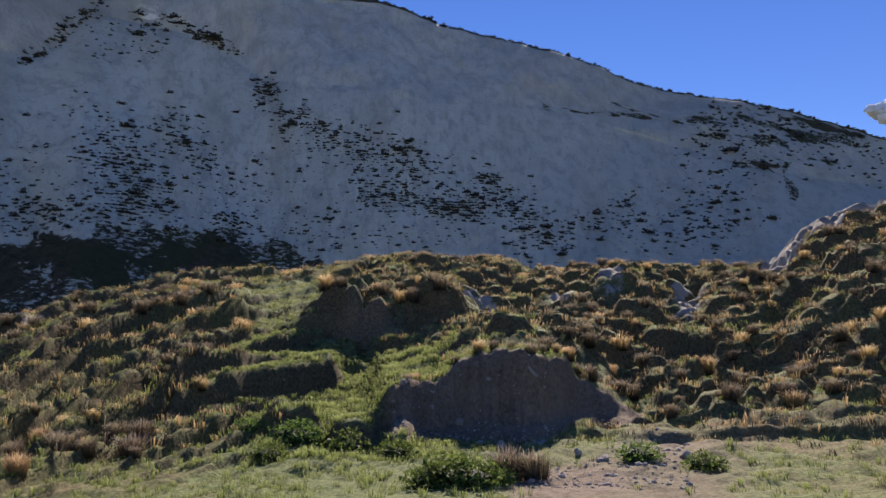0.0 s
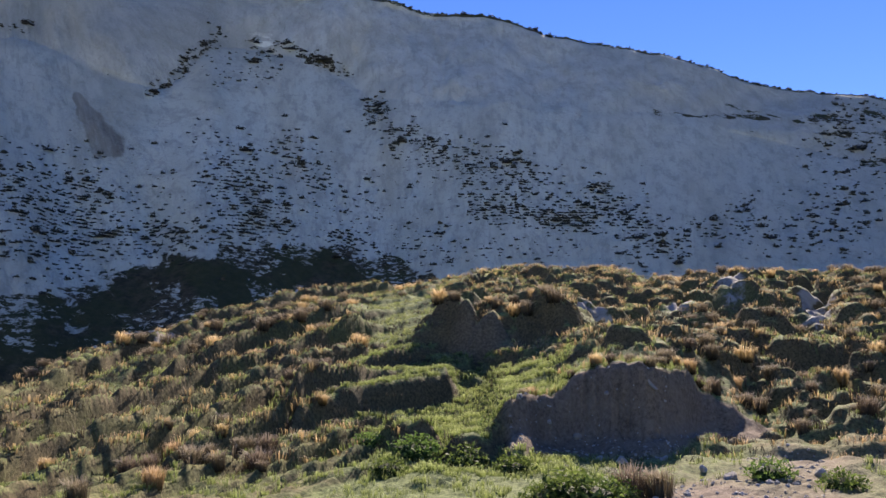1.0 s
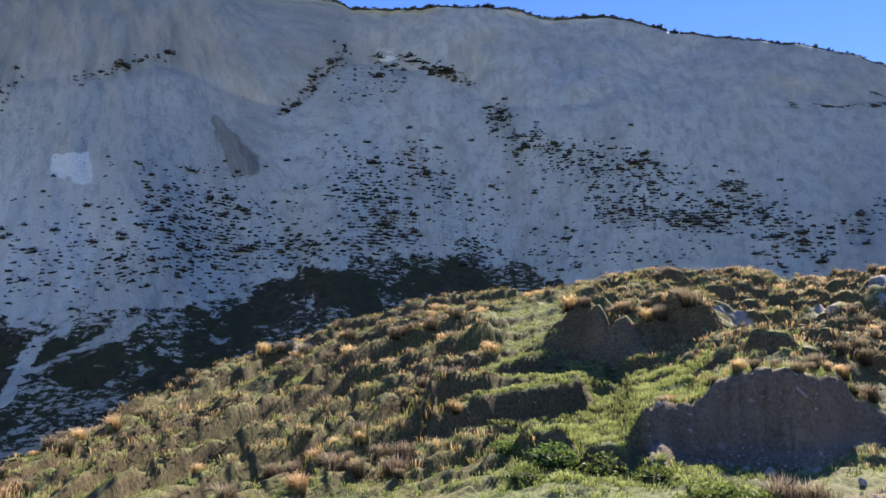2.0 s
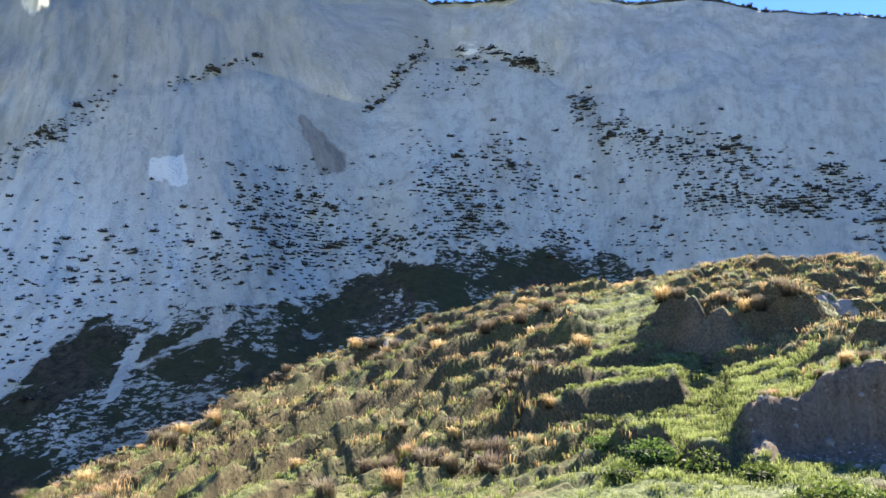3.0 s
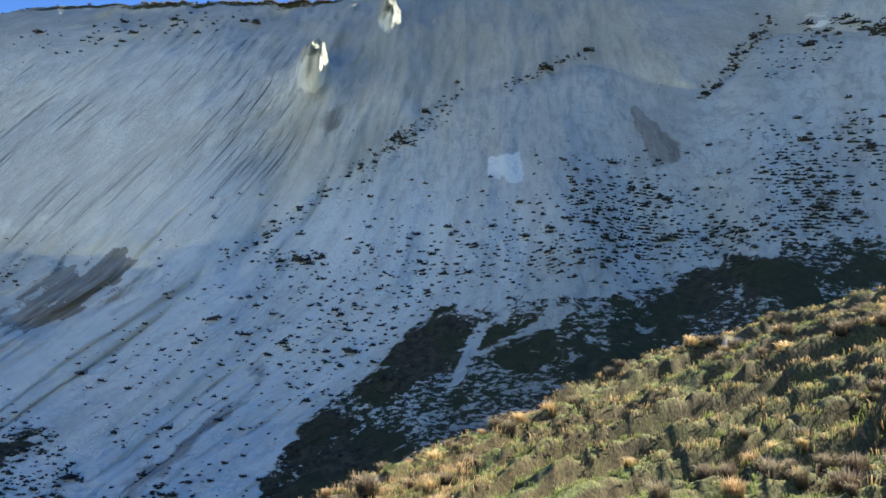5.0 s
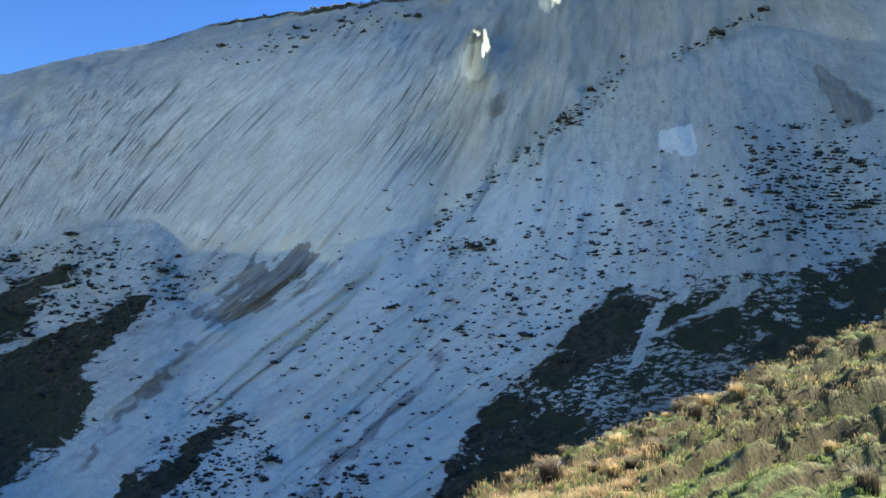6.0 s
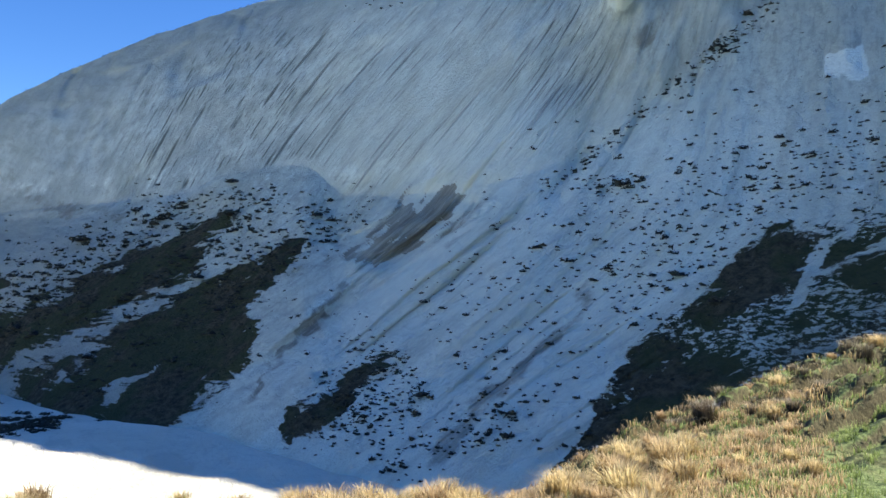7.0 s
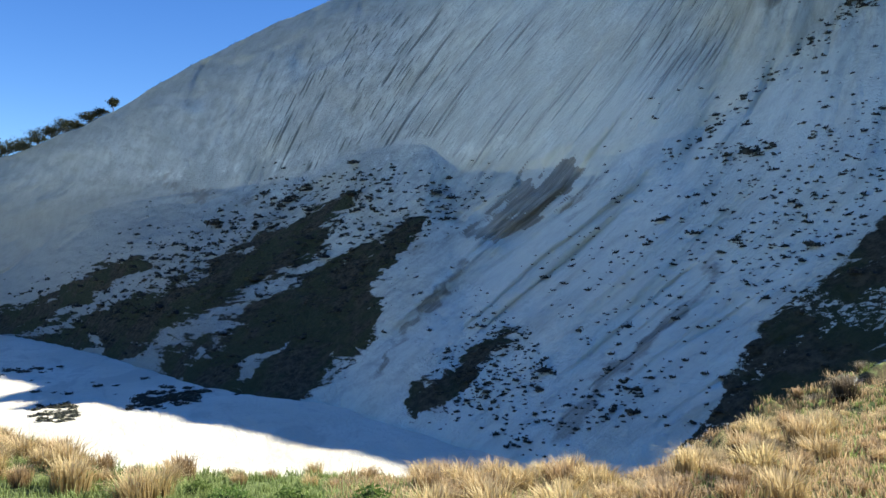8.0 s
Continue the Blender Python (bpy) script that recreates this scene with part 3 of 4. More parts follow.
def hill_masks(A, D):
    X, Y = -D * np.sin(np.radians(A)), D * np.cos(np.radians(A))
    n = fbm(X * 0.5, Y * 0.5, 71, 3)
    off = D - bank_edge(A)
    earth = smooth(-13.9, -12.6, A + n) * smooth(4.2, 2.6, A + n) * smooth(-0.9, -0.4, off) * smooth(0.75, 0.5, off + 0.15 * n)
    knoll = smooth(-0.5, 1.5, A + n) * smooth(9.0, 7.0, A + n) * smooth(24.6, 25.0, D) * smooth(26.0, 25.4, D)
    yard = smooth(-5.0, -9.0, A + 4 * n) * smooth(-22, -15, A) * smooth(15.6, 14.0, D + 1.5 * n) * smooth(0.5, -0.2, n) * 0.8 + 0.8 * blob(A, D, -7.5, 11.0, 4, 1.0)
    lush = blob(A, D, 6.5, 19, 8, 6) + 0.8 * blob(A, D, 9, 26, 5, 7) + blob(A, D, 10, 32, 3.5, 6) + 0.9 * blob(A, D, 4, 12, 9, 3) + 0.6 * blob(A, D, 82, 8, 9, 3)
    pale = np.maximum.reduce([0.6 * blob(A, D, -11.4, 34, 1.4, 1.8), 0.58 * blob(A, D, -16.2, 33, 1.5, 6), 0.66 * blob(A, D, 28.0, 22.5, 2.0, 1.0),
                              0.62 * blob(A, D, 25.4, 29.5, 1.3, 1.0), 0.62 * scarp(A, D)[1] * smooth(-0.9, -0.3, scarp(A, D)[0]) * smooth(0.3, 0.1, scarp(A, D)[0]),
                              0.6 * blob(A, D, -2.5, 29, 1.6, 1.0), 0.55 * blob(A, D, 0.5, 42, 2, 2), 0.6 * blob(A, D, -8, 31, 1.2, 1.2),
                              0.9 * smooth(-19.5, -21.5, A + n) * smooth(35.0, 37.0, D + 3 * n - 1.3 * np.maximum(-25 - A, 0))])
    return {"earth": np.clip(np.maximum.reduce([earth, yard, 0.45 * knoll]), 0, 1), "lush": np.clip(lush, 0, 1), "pale": pale}


def slope_masks(A, V, D, Z, W):
    E = np.degrees(np.arctan2(Z, D))
    n = fbm(W * 0.25, V * 9, 81, 4)
    A0, E0 = A, E
    A = A + 0.8 * fbm(W * 0.35, V * 16, 83, 4)
    E = E + 0.8 * fbm(W * 0.35, V * 16, 84, 4)
    full = 0.68 + 0.3 * smooth(31, 22, A) + 0.2 * smooth(-0.1, 0.35, vnoise(W * 0.09, V * 4, 82))
    plants = smooth(1.6, -0.9, E - veg_el(A) + 1.2 * n) * smooth(6, 9.5, A) * full
    plants = plants * (1 - 0.6 * blob(A, E, 43.2, 0.4, 3.0, 0.4, -65)) * (1 - 0.35 * blob(A, E, 38, 3.6, 5.0, 0.5, -30))
    A = A + 0.7 * fbm(A * 0.5, E * 0.6, 85, 3)
    for row in ((90.5, -7.6, 80.2, -1.6, 1.9, 1.4), (86.0, -8.2, 80.2, -4.0, 1.4, 1.3), (80.0, -0.6, 76.2, 2.9, 0.9, 0.5), (95.5, -5.3, 81.4, 4.2, 0.8, 0.6),
                (88.4, -1.0, 83.2, 2.1, 1.1, 0.9), (102.2, -4.0, 94.0, 0.4, 0.8, 0.35), (100.2, -4.9, 95.4, -3.6, 0.6, 0.4), (96.0, -4.6, 90.0, -1.8, 0.5, 0.4), (86.4, -3.6, 80.0, 0.0, 1.0, 0.8), (91.0, -2.2, 85.5, 1.0, 1.1, 1.0), (87.5, -5.6, 79.6, -0.6, 1.3, 1.1), (98.0, -4.2, 92.0, -2.0, 0.7, 0.6), (85.0, -8.4, 79.0, -3.4, 0.9, 0.7)):
        plants = np.maximum(plants, streak(A, E, *row) * (1.0 + 0.5 * n))
    plants = np.maximum(plants, streak(A, E, 76.0, -9.4, 70.2, -5.2, 0.8, 1.0) * (0.62 + 0.5 * n))
    plants = plants * (1 - 0.7 * streak(A, E, 87.6, -7.2, 84.6, -5.2, 0.35, 0.15))
    plants = np.maximum(plants, 0.9 * smooth(1.96, 1.985, V) * smooth(30, 20, A) + 0.62 * smooth(1.93, 1.98, V) * smooth(20, 30, A) * smooth(90, 66, A))
    for row in ((-15.0, 16.3, -26.0, 14.9, 0.3, 0.5), (-16.4, 15.0, -26.5, 13.9, 0.25, 0.5), (-19.6, 13.0, -25.6, 12.6, 0.25, 0.35), (-7.0, 17.6, -9.0, 17.1, 0.1, 0.08),
                (-9.0, 17.1, -15.0, 16.4, 0.07, 0.2), (-22.6, 12.6, -22.9, 10.8, 0.35, 0.2), (-11.0, 17.6, -14.0, 16.9, 0.2, 0.3), (17.9, 21.55, 15.4, 21.35, 0.12, 0.08)):
        plants = np.maximum(plants, streak(A0 + 0.3 * n, E0 + 0.35 * n, *row) * (0.62 + 0.9 * n))
    # pale rock patches; on both outcrops pale paints in the sun they catch
    pale = np.clip(blob(A, E, 40.5, 14, 1.5, 1.1) + 0.75 * blob(A0, E0, 54.4, 19.6, 1.0, 1.4) + 0.7 * blob(A0, E0, 49.3, 23.2, 0.8, 0.9) + 0.4 * blob(A, E, 55.8, 17.8, 3.0, 1.4, -50) + 0.42 * streak(A, E, 93.4, 5.2, 82.7, 7.4, 0.9, 1.2) + 0.42 * streak(A, E, 79.0, 6.8, 66.4, 8.4, 0.9, 1.2)
                   + 0.55 * blob(A, E, 20.5, 22.6, 1.0, 0.5) + 0.4 * blob(A, E, 38, 6.4, 9, 0.7) + 0.45 * blob(A, E, 46, 3, 3.5, 0.5, -50) + 0.5 * blob(A, E, -25.5, 7.6, 3.0, 1.1, 12)
                   , 0, 1)
    stain = np.clip(1.3 * streak(A0 + 0.5 * n, E0 + 0.4 * n, 31.9, 17.7, 30.0, 15.0, 0.22, 0.62) + 1.1 * within(A0 + 1.6 * fbm(W * 0.5, V * 14, 86, 4), E0 + 1.8 * fbm(W * 0.9, V * 12, 87, 4), SCAR, 0.3) * (0.45 + 0.55 * smooth(1.0, 5.5, E0 + 2 * n)) + 0.35 * streak(A, E, 71.0, 3.4, 76.5, 0.6, 1.0, 0.9) + 0.45 * blob(A, E, 52.8, 16.8, 1.6, 0.9, -20)
                    + 0.5 * blob(A, E, 64.5, 4.6, 3.4, 0.4, -42) + 0.45 * blob(A, E, 90.0, 4.6, 5.0, 0.5, 8) + 0.62 * streak(A, E, 66.6, -11.0, 59.1, -3.4, 0.7, 0.45) + 0.5 * streak(A, E, 59.1, -3.4, 55.2, 1.5, 0.4, 0.3) + 0.6 * streak(A, E, 79.0, -8.0, 75.2, -2.9, 0.2, 0.25) + 0.6 * streak(A, E, 75.2, -2.9, 72.5, 0.1, 0.25, 0.3)
                    + 0.3 * blob(A, E, 28.4, 12.5, 1.6, 0.15, 80), 0, 1)
    A, E = A0, E0
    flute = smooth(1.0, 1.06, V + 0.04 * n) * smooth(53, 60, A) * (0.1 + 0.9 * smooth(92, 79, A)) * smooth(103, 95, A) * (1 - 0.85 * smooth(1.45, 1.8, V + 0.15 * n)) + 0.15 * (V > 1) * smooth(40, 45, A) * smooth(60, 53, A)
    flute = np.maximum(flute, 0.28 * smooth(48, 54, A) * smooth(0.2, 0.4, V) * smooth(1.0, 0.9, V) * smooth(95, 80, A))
    # painted-in shade along the left foot, plus greyer rock higher up
    damp = np.clip(smooth(80, 92, A) * smooth(6.5, 3.0, E + n) + 0.5 * smooth(4, -22, A) + 0.75 * smooth(17.5, 22, E + 1.5 * n) * smooth(16, 26, A) * smooth(62, 50, A), 0, 1)
    damp = np.maximum(damp, 0.65 * smooth(1.45, 1.85, V + 0.1 * n) * smooth(48, 58, A))
    damp = np.maximum(damp, np.maximum(0.4 * blob(A, E + n, 37, 17, 9, 4.5), 0.4 * blob(A, E + n, 39, 9, 7, 5)))
    # brighter skylight on the middle scree and face, painted as a paler colour
    fresh = np.clip(0.5 * smooth(56, 62, A) * smooth(80, 70, A) * smooth(0.95, 1.05, V) * smooth(1.9, 1.6, V) + smooth(38, 49, A + 0.8 * (E - 3) + 3 * n) * smooth(80, 64, A + 0.8 * (E - 3) + 3 * n) * smooth(15, 9, E), 0, 1)
    face = smooth(0.96, 1.02, V + 0.03 * n) * smooth(10, 24, A) + smooth(0.8, 1.3, V + 0.1 * n) * smooth(24, 10, A)
    return {"plants": np.clip(plants, 0, 1.2), "pale": pale, "stain": stain, "face": face, "flute": np.clip(flute, 0, 1), "damp": damp, "fresh": fresh, "bald": smooth(66, 58, A)}


build_land()


# ---- plants: shared makers ----
rng = np.random.default_rng(7)


def tri_mesh(name, V, T, mat, tip=None, smooth_faces=False):
    me = bpy.data.meshes.new(name)
    me.vertices.add(len(V))
    me.vertices.foreach_set("co", np.asarray(V, np.float32).ravel())
    T = np.asarray(T, np.int32)
    me.loops.add(T.size)
    me.loops.foreach_set("vertex_index", T.ravel())
    me.polygons.add(len(T))
    me.polygons.foreach_set("loop_start", np.arange(0, T.size, 3, dtype=np.int32))
    me.polygons.foreach_set("use_smooth", np.full(len(T), smooth_faces))
    if tip is not None:
        me.attributes.new("tip", "FLOAT", "POINT").data.foreach_set("value", np.asarray(tip, np.float32))
    me.update()
    me.validate()
    me.materials.append(mat)
    return me


def merged(parts):
    """Joins (V, T, tip) triples."""
    at, Vs, Ts, tips = 0, [], [], []
    for V, T, tip in parts:
        Vs.append(V), Ts.append(T + at), tips.append(tip)
        at += len(V)
    return np.concatenate(Vs), np.concatenate(Ts), np.concatenate(tips)


def strewn(kinds, P, size, turn, pick, squash=1.0):
    """Copies of the template (V, T, tip) meshes at the places P, as one array mesh."""
    parts = []
    for k, (V, T, tip) in enumerate(kinds):
        here = np.nonzero(pick == k)[0]
        if not len(here):
            continue
        c, s = np.cos(turn[here])[:, None], np.sin(turn[here])[:, None]
        g = size[here][:, None]
        x, y, z = V[None, :, 0] * g, V[None, :, 1] * g, V[None, :, 2] * g * squash
        W = np.stack([x * c - y * s, x * s + y * c, z], -1) + P[here][:, None, :]
        TT = T[None] + (np.arange(len(here)) * len(V))[:, None, None]
        parts.append((W.reshape(-1, 3), TT.reshape(-1, 3), np.tile(tip, len(here))))
    return merged(parts)


def tuft(count, height, foot, droop, width, seed):
    """A clump of arching grass blades: triangles and how far up each point lies."""
    r = np.random.default_rng(seed)
    ang, rad = r.uniform(0, 2 * np.pi, count), foot * np.sqrt(r.uniform(0, 1, count))
    out = np.clip(rad / foot, 0, 1) * 0.75 + r.normal(0, 0.22, count)
    dirn = ang + r.normal(0, 0.5, count)
    h = height * r.uniform(0.55, 1.1, count)
    bx, by = rad * np.cos(ang), rad * np.sin(ang)
    dx, dy = np.cos(dirn), np.sin(dirn)
    wx, wy = -dy * width * 0.5, dx * width * 0.5
    reach = h * droop * np.clip(out, -0.3, 1.3)
    mid, top = 0.5, 1.0
    p0 = np.stack([bx, by, np.full(count, -0.3 * height)], -1)
    p1 = np.stack([bx + dx * reach * 0.35, by + dy * reach * 0.35, h * 0.62], -1)
    p2 = np.stack([bx + dx * reach, by + dy * reach, h * (1.0 - 0.35 * np.abs(out) * droop)], -1)
    w = np.stack([wx, wy, 0 * wx], -1)
    V = np.stack([p0 - w, p0 + w, p1 - w * 0.8, p1 + w * 0.8, p2], 1).reshape(-1, 3)
    base = (np.arange(count) * 5)[:, None, None]
    T = (np.array([[0, 1, 3], [0, 3, 2], [2, 3, 4]])[None] + base).reshape(-1, 3)
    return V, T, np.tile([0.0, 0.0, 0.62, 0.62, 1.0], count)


def wisps(count, height, spread, width, seed):
    """A loose handful of single blades."""
    r = np.random.default_rng(seed)
    a, d = r.uniform(0, 2 * np.pi, count), r.uniform(0, 2 * np.pi, count)
    b = np.stack([np.cos(a), np.sin(a), 0 * a], -1) * (spread * np.sqrt(r.uniform(0, 1, count)))[:, None]
    b[:, 2] = -0.2 * height
    w = np.stack([np.cos(d), np.sin(d), 0 * d], -1) * width * 0.5
    top = b + np.stack([r.normal(0, 0.35, count) * height, r.normal(0, 0.35, count) * height, height * r.uniform(0.8, 1.3, count)], -1)
    V = np.stack([b - w, b + w, top], 1).reshape(-1, 3)
    return V, np.arange(count * 3).reshape(-1, 3), np.tile([0.25, 0.25, 1.0], count)


def shrublet(leaves, seed, flat=0.55, blade=0.12):
    """A low cushion of leaves round a lumpy dark heart."""
    r = np.random.default_rng(seed)
    bm = bmesh.new()
    bmesh.ops.create_icosphere(bm, subdivisions=1, radius=0.36)
    for v in bm.verts:
        f = 1 + r.uniform(-0.35, 0.35)
        v.co = Vector((v.co.x * f * 1.15, v.co.y * f, max(v.co.z, -0.12) * f * flat + 0.06))
    bmesh.ops.triangulate(bm, faces=bm.faces)
    bm.verts.index_update()
    V0 = np.array([v.co[:] for v in bm.verts])
    T0 = np.array([[v.index for v in f.verts] for f in bm.faces])
    bm.free()
    a, e = r.uniform(0, 2 * np.pi, leaves), np.arcsin(r.uniform(-0.1, 1, leaves))
    rad = r.uniform(0.3, 0.56, leaves)
    c = np.stack([rad * np.cos(a) * np.cos(e) * 1.15, rad * np.sin(a) * np.cos(e), rad * np.sin(e) * flat * 1.2 + 0.04], -1)
    t1 = r.normal(0, blade, (leaves, 3))
    t2 = r.normal(0, blade, (leaves, 3))
    V1 = np.stack([c - t1 * 0.5, c + t1 * 0.6, c + t2], 1).reshape(-1, 3)
    T1 = np.arange(leaves * 3).reshape(-1, 3)
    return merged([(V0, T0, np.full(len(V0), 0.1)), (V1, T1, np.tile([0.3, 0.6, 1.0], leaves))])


def leaf_material(name, low, mid, high, thin, vary):
    """Blades or leaves that let light through; colour runs from foot to tip."""
    m, tree, b = material(name, 0.7, 0.25)
    k = Nodes(tree)
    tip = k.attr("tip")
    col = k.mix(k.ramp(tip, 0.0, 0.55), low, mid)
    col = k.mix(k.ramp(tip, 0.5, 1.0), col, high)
    geo = k.make("NewGeometry")
    info = k.make("ObjectInfo")
    rnd = k.math("ADD", k.math("MULTIPLY", geo.outputs["Random Per Island"], 0.5), k.math("MULTIPLY", info.outputs["Random"], 0.5))
    big = k.noise(k.coords(), 0.5, 3, 0.6)
    f = k.math("ADD", k.math("MULTIPLY", rnd, vary), k.math("ADD", 1 - vary * 0.5, k.math("MULTIPLY", k.math("SUBTRACT", big, 0.5), vary)))
    hsv = k.make("HueSaturation")
    k.link(col, hsv.inputs["Color"])
    k.link(f, hsv.inputs["Value"])
    k.link(k.ramp(info.outputs["Random"], 0.0, 1.0, 0.488, 0.51), hsv.inputs["Hue"])
    col = hsv.outputs[0]
    k.link(col, b.inputs["Base Color"])
    tr, mx = k.make("BsdfTranslucent"), k.make("MixShader")
    k.link(col, tr.inputs["Color"])
    mx.inputs[0].default_value = thin
    k.link(b.outputs[0], mx.inputs[1])
    k.link(tr.outputs[0], mx.inputs[2])
    k.link(mx.outputs[0], tree.nodes["Material Output"].inputs[0])
    return m


# straw tone above; feet darkened to paint the shade between clumps
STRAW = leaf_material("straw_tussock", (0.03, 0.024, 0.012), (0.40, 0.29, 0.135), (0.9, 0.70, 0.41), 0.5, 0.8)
# brown grass with a backlit body's shade and bright rim put into the colour
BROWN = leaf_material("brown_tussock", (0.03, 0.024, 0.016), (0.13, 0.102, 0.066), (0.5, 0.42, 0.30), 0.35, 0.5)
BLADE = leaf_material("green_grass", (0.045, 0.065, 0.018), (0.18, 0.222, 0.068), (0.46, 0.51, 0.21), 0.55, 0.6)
# darker copy of the brown grass, for the shaded clump fronts
SHADE_THATCH = leaf_material("shaded_dead_grass", (0.03, 0.025, 0.016), (0.095, 0.08, 0.048), (0.2, 0.165, 0.1), 0.1, 0.6)
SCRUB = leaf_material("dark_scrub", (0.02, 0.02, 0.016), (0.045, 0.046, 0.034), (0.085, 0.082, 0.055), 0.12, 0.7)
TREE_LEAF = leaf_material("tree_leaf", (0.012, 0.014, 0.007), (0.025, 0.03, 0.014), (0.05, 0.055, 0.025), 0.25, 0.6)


def on_hill(A, D):
    return xyz(A, D, hill_z(A, D))


def steep(A, D):
    return (hill_z(A, D + 0.12) - hill_z(A, D - 0.12)) / 0.24


def on_slope(A, E):
    """The places on scree and cliff seen at those bearings and height angles."""
    V = np.linspace(0.0, 2.0, 260)
    Dg, Zg, _, _ = slope_points(np.repeat(A[:, None], 260, 1), np.repeat(V[None], len(A), 0))
    Eg = np.maximum.accumulate(np.degrees(np.arctan2(Zg, Dg)), 1)
    D, Z = np.empty(len(A)), np.empty(len(A))
    for i in range(len(A)):
        j = min(np.searchsorted(Eg[i], E[i]), 259)
        D[i], Z[i] = Dg[i, j], Zg[i, j]
    return xyz(A, D, Z)


def region(count, a0, a1, d0, d1, seed):
    """Even random places in a stretch of the hillside."""
    r = np.random.default_rng(seed)
    return r.uniform(a0, a1, count), np.sqrt(r.uniform(d0 ** 2, d1 ** 2, count))


# ---- tussocks of the hillside ----
def tussocks():
    near = [tuft(300, 0.36, 0.15, 0.85, 0.012, s) for s in range(7)]
    far = [tuft(150, 0.36, 0.19, 0.85, 0.018, 20 + s) for s in range(6)]
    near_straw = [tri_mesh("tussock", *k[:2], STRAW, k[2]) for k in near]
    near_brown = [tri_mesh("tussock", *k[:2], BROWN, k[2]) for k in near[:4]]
    zones = [(360, 50, 75, 7.2, 12.5, 1), (130, 90, 106, 8.5, 16, 2), (40, 68, 92, 9.8, 11.6, 3), (900, 13, 52, 14, 36, 4), (700, -32, -7, 17, 46, 5),
             (110, -8, 14, 24, 46, 6), (22, 3, 13, 17, 21, 8), (2, -7, -4, 10.6, 11.4, 9), (90, 42, 58, 8, 17, 10), (90, 14, 36, 11, 19, 13)]
    A, D, zone = [], [], []
    for n, a0, a1, d0, d1, seed in zones:
        a, d = region(n, a0, a1, d0, d1, seed)
        A.append(a), D.append(d), zone.append(np.full(n, seed))
    for n, a0, a1, d0, d1, seed in ((34, -0.5, 8.5, 26.3, 28.0, 11), (26, -9.0, 3.0, 16.3, 16.9, 12)):
        a, d = region(n, a0, a1, d0, d1, seed)
        A.append(a), D.append(d), zone.append(np.full(n, seed))
    A, D, zone = np.concatenate(A), np.concatenate(D), np.concatenate(zone)
    X, Y = -D * np.sin(np.radians(A)), D * np.cos(np.radians(A))
    # tufts stand in drifts, and keep off the bare ground and the lawn-like green
    m = hill_masks(A, D)
    drift = fbm(X * 0.35, Y * 0.35, 91, 2)
    keep = (m["earth"] < 0.4) & (m["pale"] < 0.45) & (D < crest_d(A) * 1.03) & (m["lush"] * 1.2 < rng.uniform(0.2, 1.0, len(A)))
    keep &= (drift > 0.0) | (zone < 4) | (zone == 10)
    keep |= (zone == 9) | (zone == 11) | (zone == 12)
    A, D, zone = A[keep], D[keep], zone[keep]
    # over most of the hill they crown the clumps
    crown = ((zone < 4) | (zone > 8)) | (clumps(A, D) > np.where(A > 8, 0.36, 0.4)) | (rng.uniform(0, 1, len(A)) < 0.15)
    A, D, zone = A[crown], D[crown], zone[crown]
    D = np.where(zone == 12, bank_edge(A) + 0.7 + 0.6 * rng.uniform(0, 1, len(A)), D)
    # neighbours keep their distance
    X, Y = -D * np.sin(np.radians(A)), D * np.cos(np.radians(A))
    free = np.ones(len(A), bool)
    for i in range(len(A)):
        gap = np.hypot(X[:i] - X[i], Y[:i] - Y[i])[free[:i]]
        free[i] = not len(gap) or gap.min() > (0.38 if zone[i] < 4 or zone[i] == 10 else 0.3)
    A, D, zone = A[free], D[free], zone[free]
    P = on_hill(A, D)
    size = rng.uniform(0.6, 1.3, len(A)) * np.where(zone == 5, 0.8, 1.0) * np.where(zone < 4, 0.85, 1.0) * np.where(zone == 10, 0.5, 1.0) * np.where(zone == 4, 0.85, 1.0) * np.where(zone == 13, 0.7, 1.0) * np.where((zone == 3) | (zone == 12), 0.55, 1.0)
    turn = rng.uniform(0, 6.28, len(A))
    order = np.argsort(D)
    single = order[:295]
    rest = order[295:]
    for i in single:
        straw = zone[i] < 4 or zone[i] == 10 or rng.uniform() < 0.3
        me = near_straw[int(rng.integers(7))] if straw else near_brown[int(rng.integers(4))]
        ob = new("tussock", me)
        ob.matrix_world = pose(*P[i], rng.uniform(-8, 8), rng.uniform(-8, 8), math.degrees(turn[i])) @ Matrix.Diagonal((size[i], size[i], size[i] * rng.uniform(0.85, 1.2), 1))
        tagged(ob, "golden dry tussock of arching grass on the hillside" if straw else "brown dry tussock of arching grass on the hillside", "tussock", "tussocks of the hillside")
    kinds = rng.integers(0, 6, len(A))
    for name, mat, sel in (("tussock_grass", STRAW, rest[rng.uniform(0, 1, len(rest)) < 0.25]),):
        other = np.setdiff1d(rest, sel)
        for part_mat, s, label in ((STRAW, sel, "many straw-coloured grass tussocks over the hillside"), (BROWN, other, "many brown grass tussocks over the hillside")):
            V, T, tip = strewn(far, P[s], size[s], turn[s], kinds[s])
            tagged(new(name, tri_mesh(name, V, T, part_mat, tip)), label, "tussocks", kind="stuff")


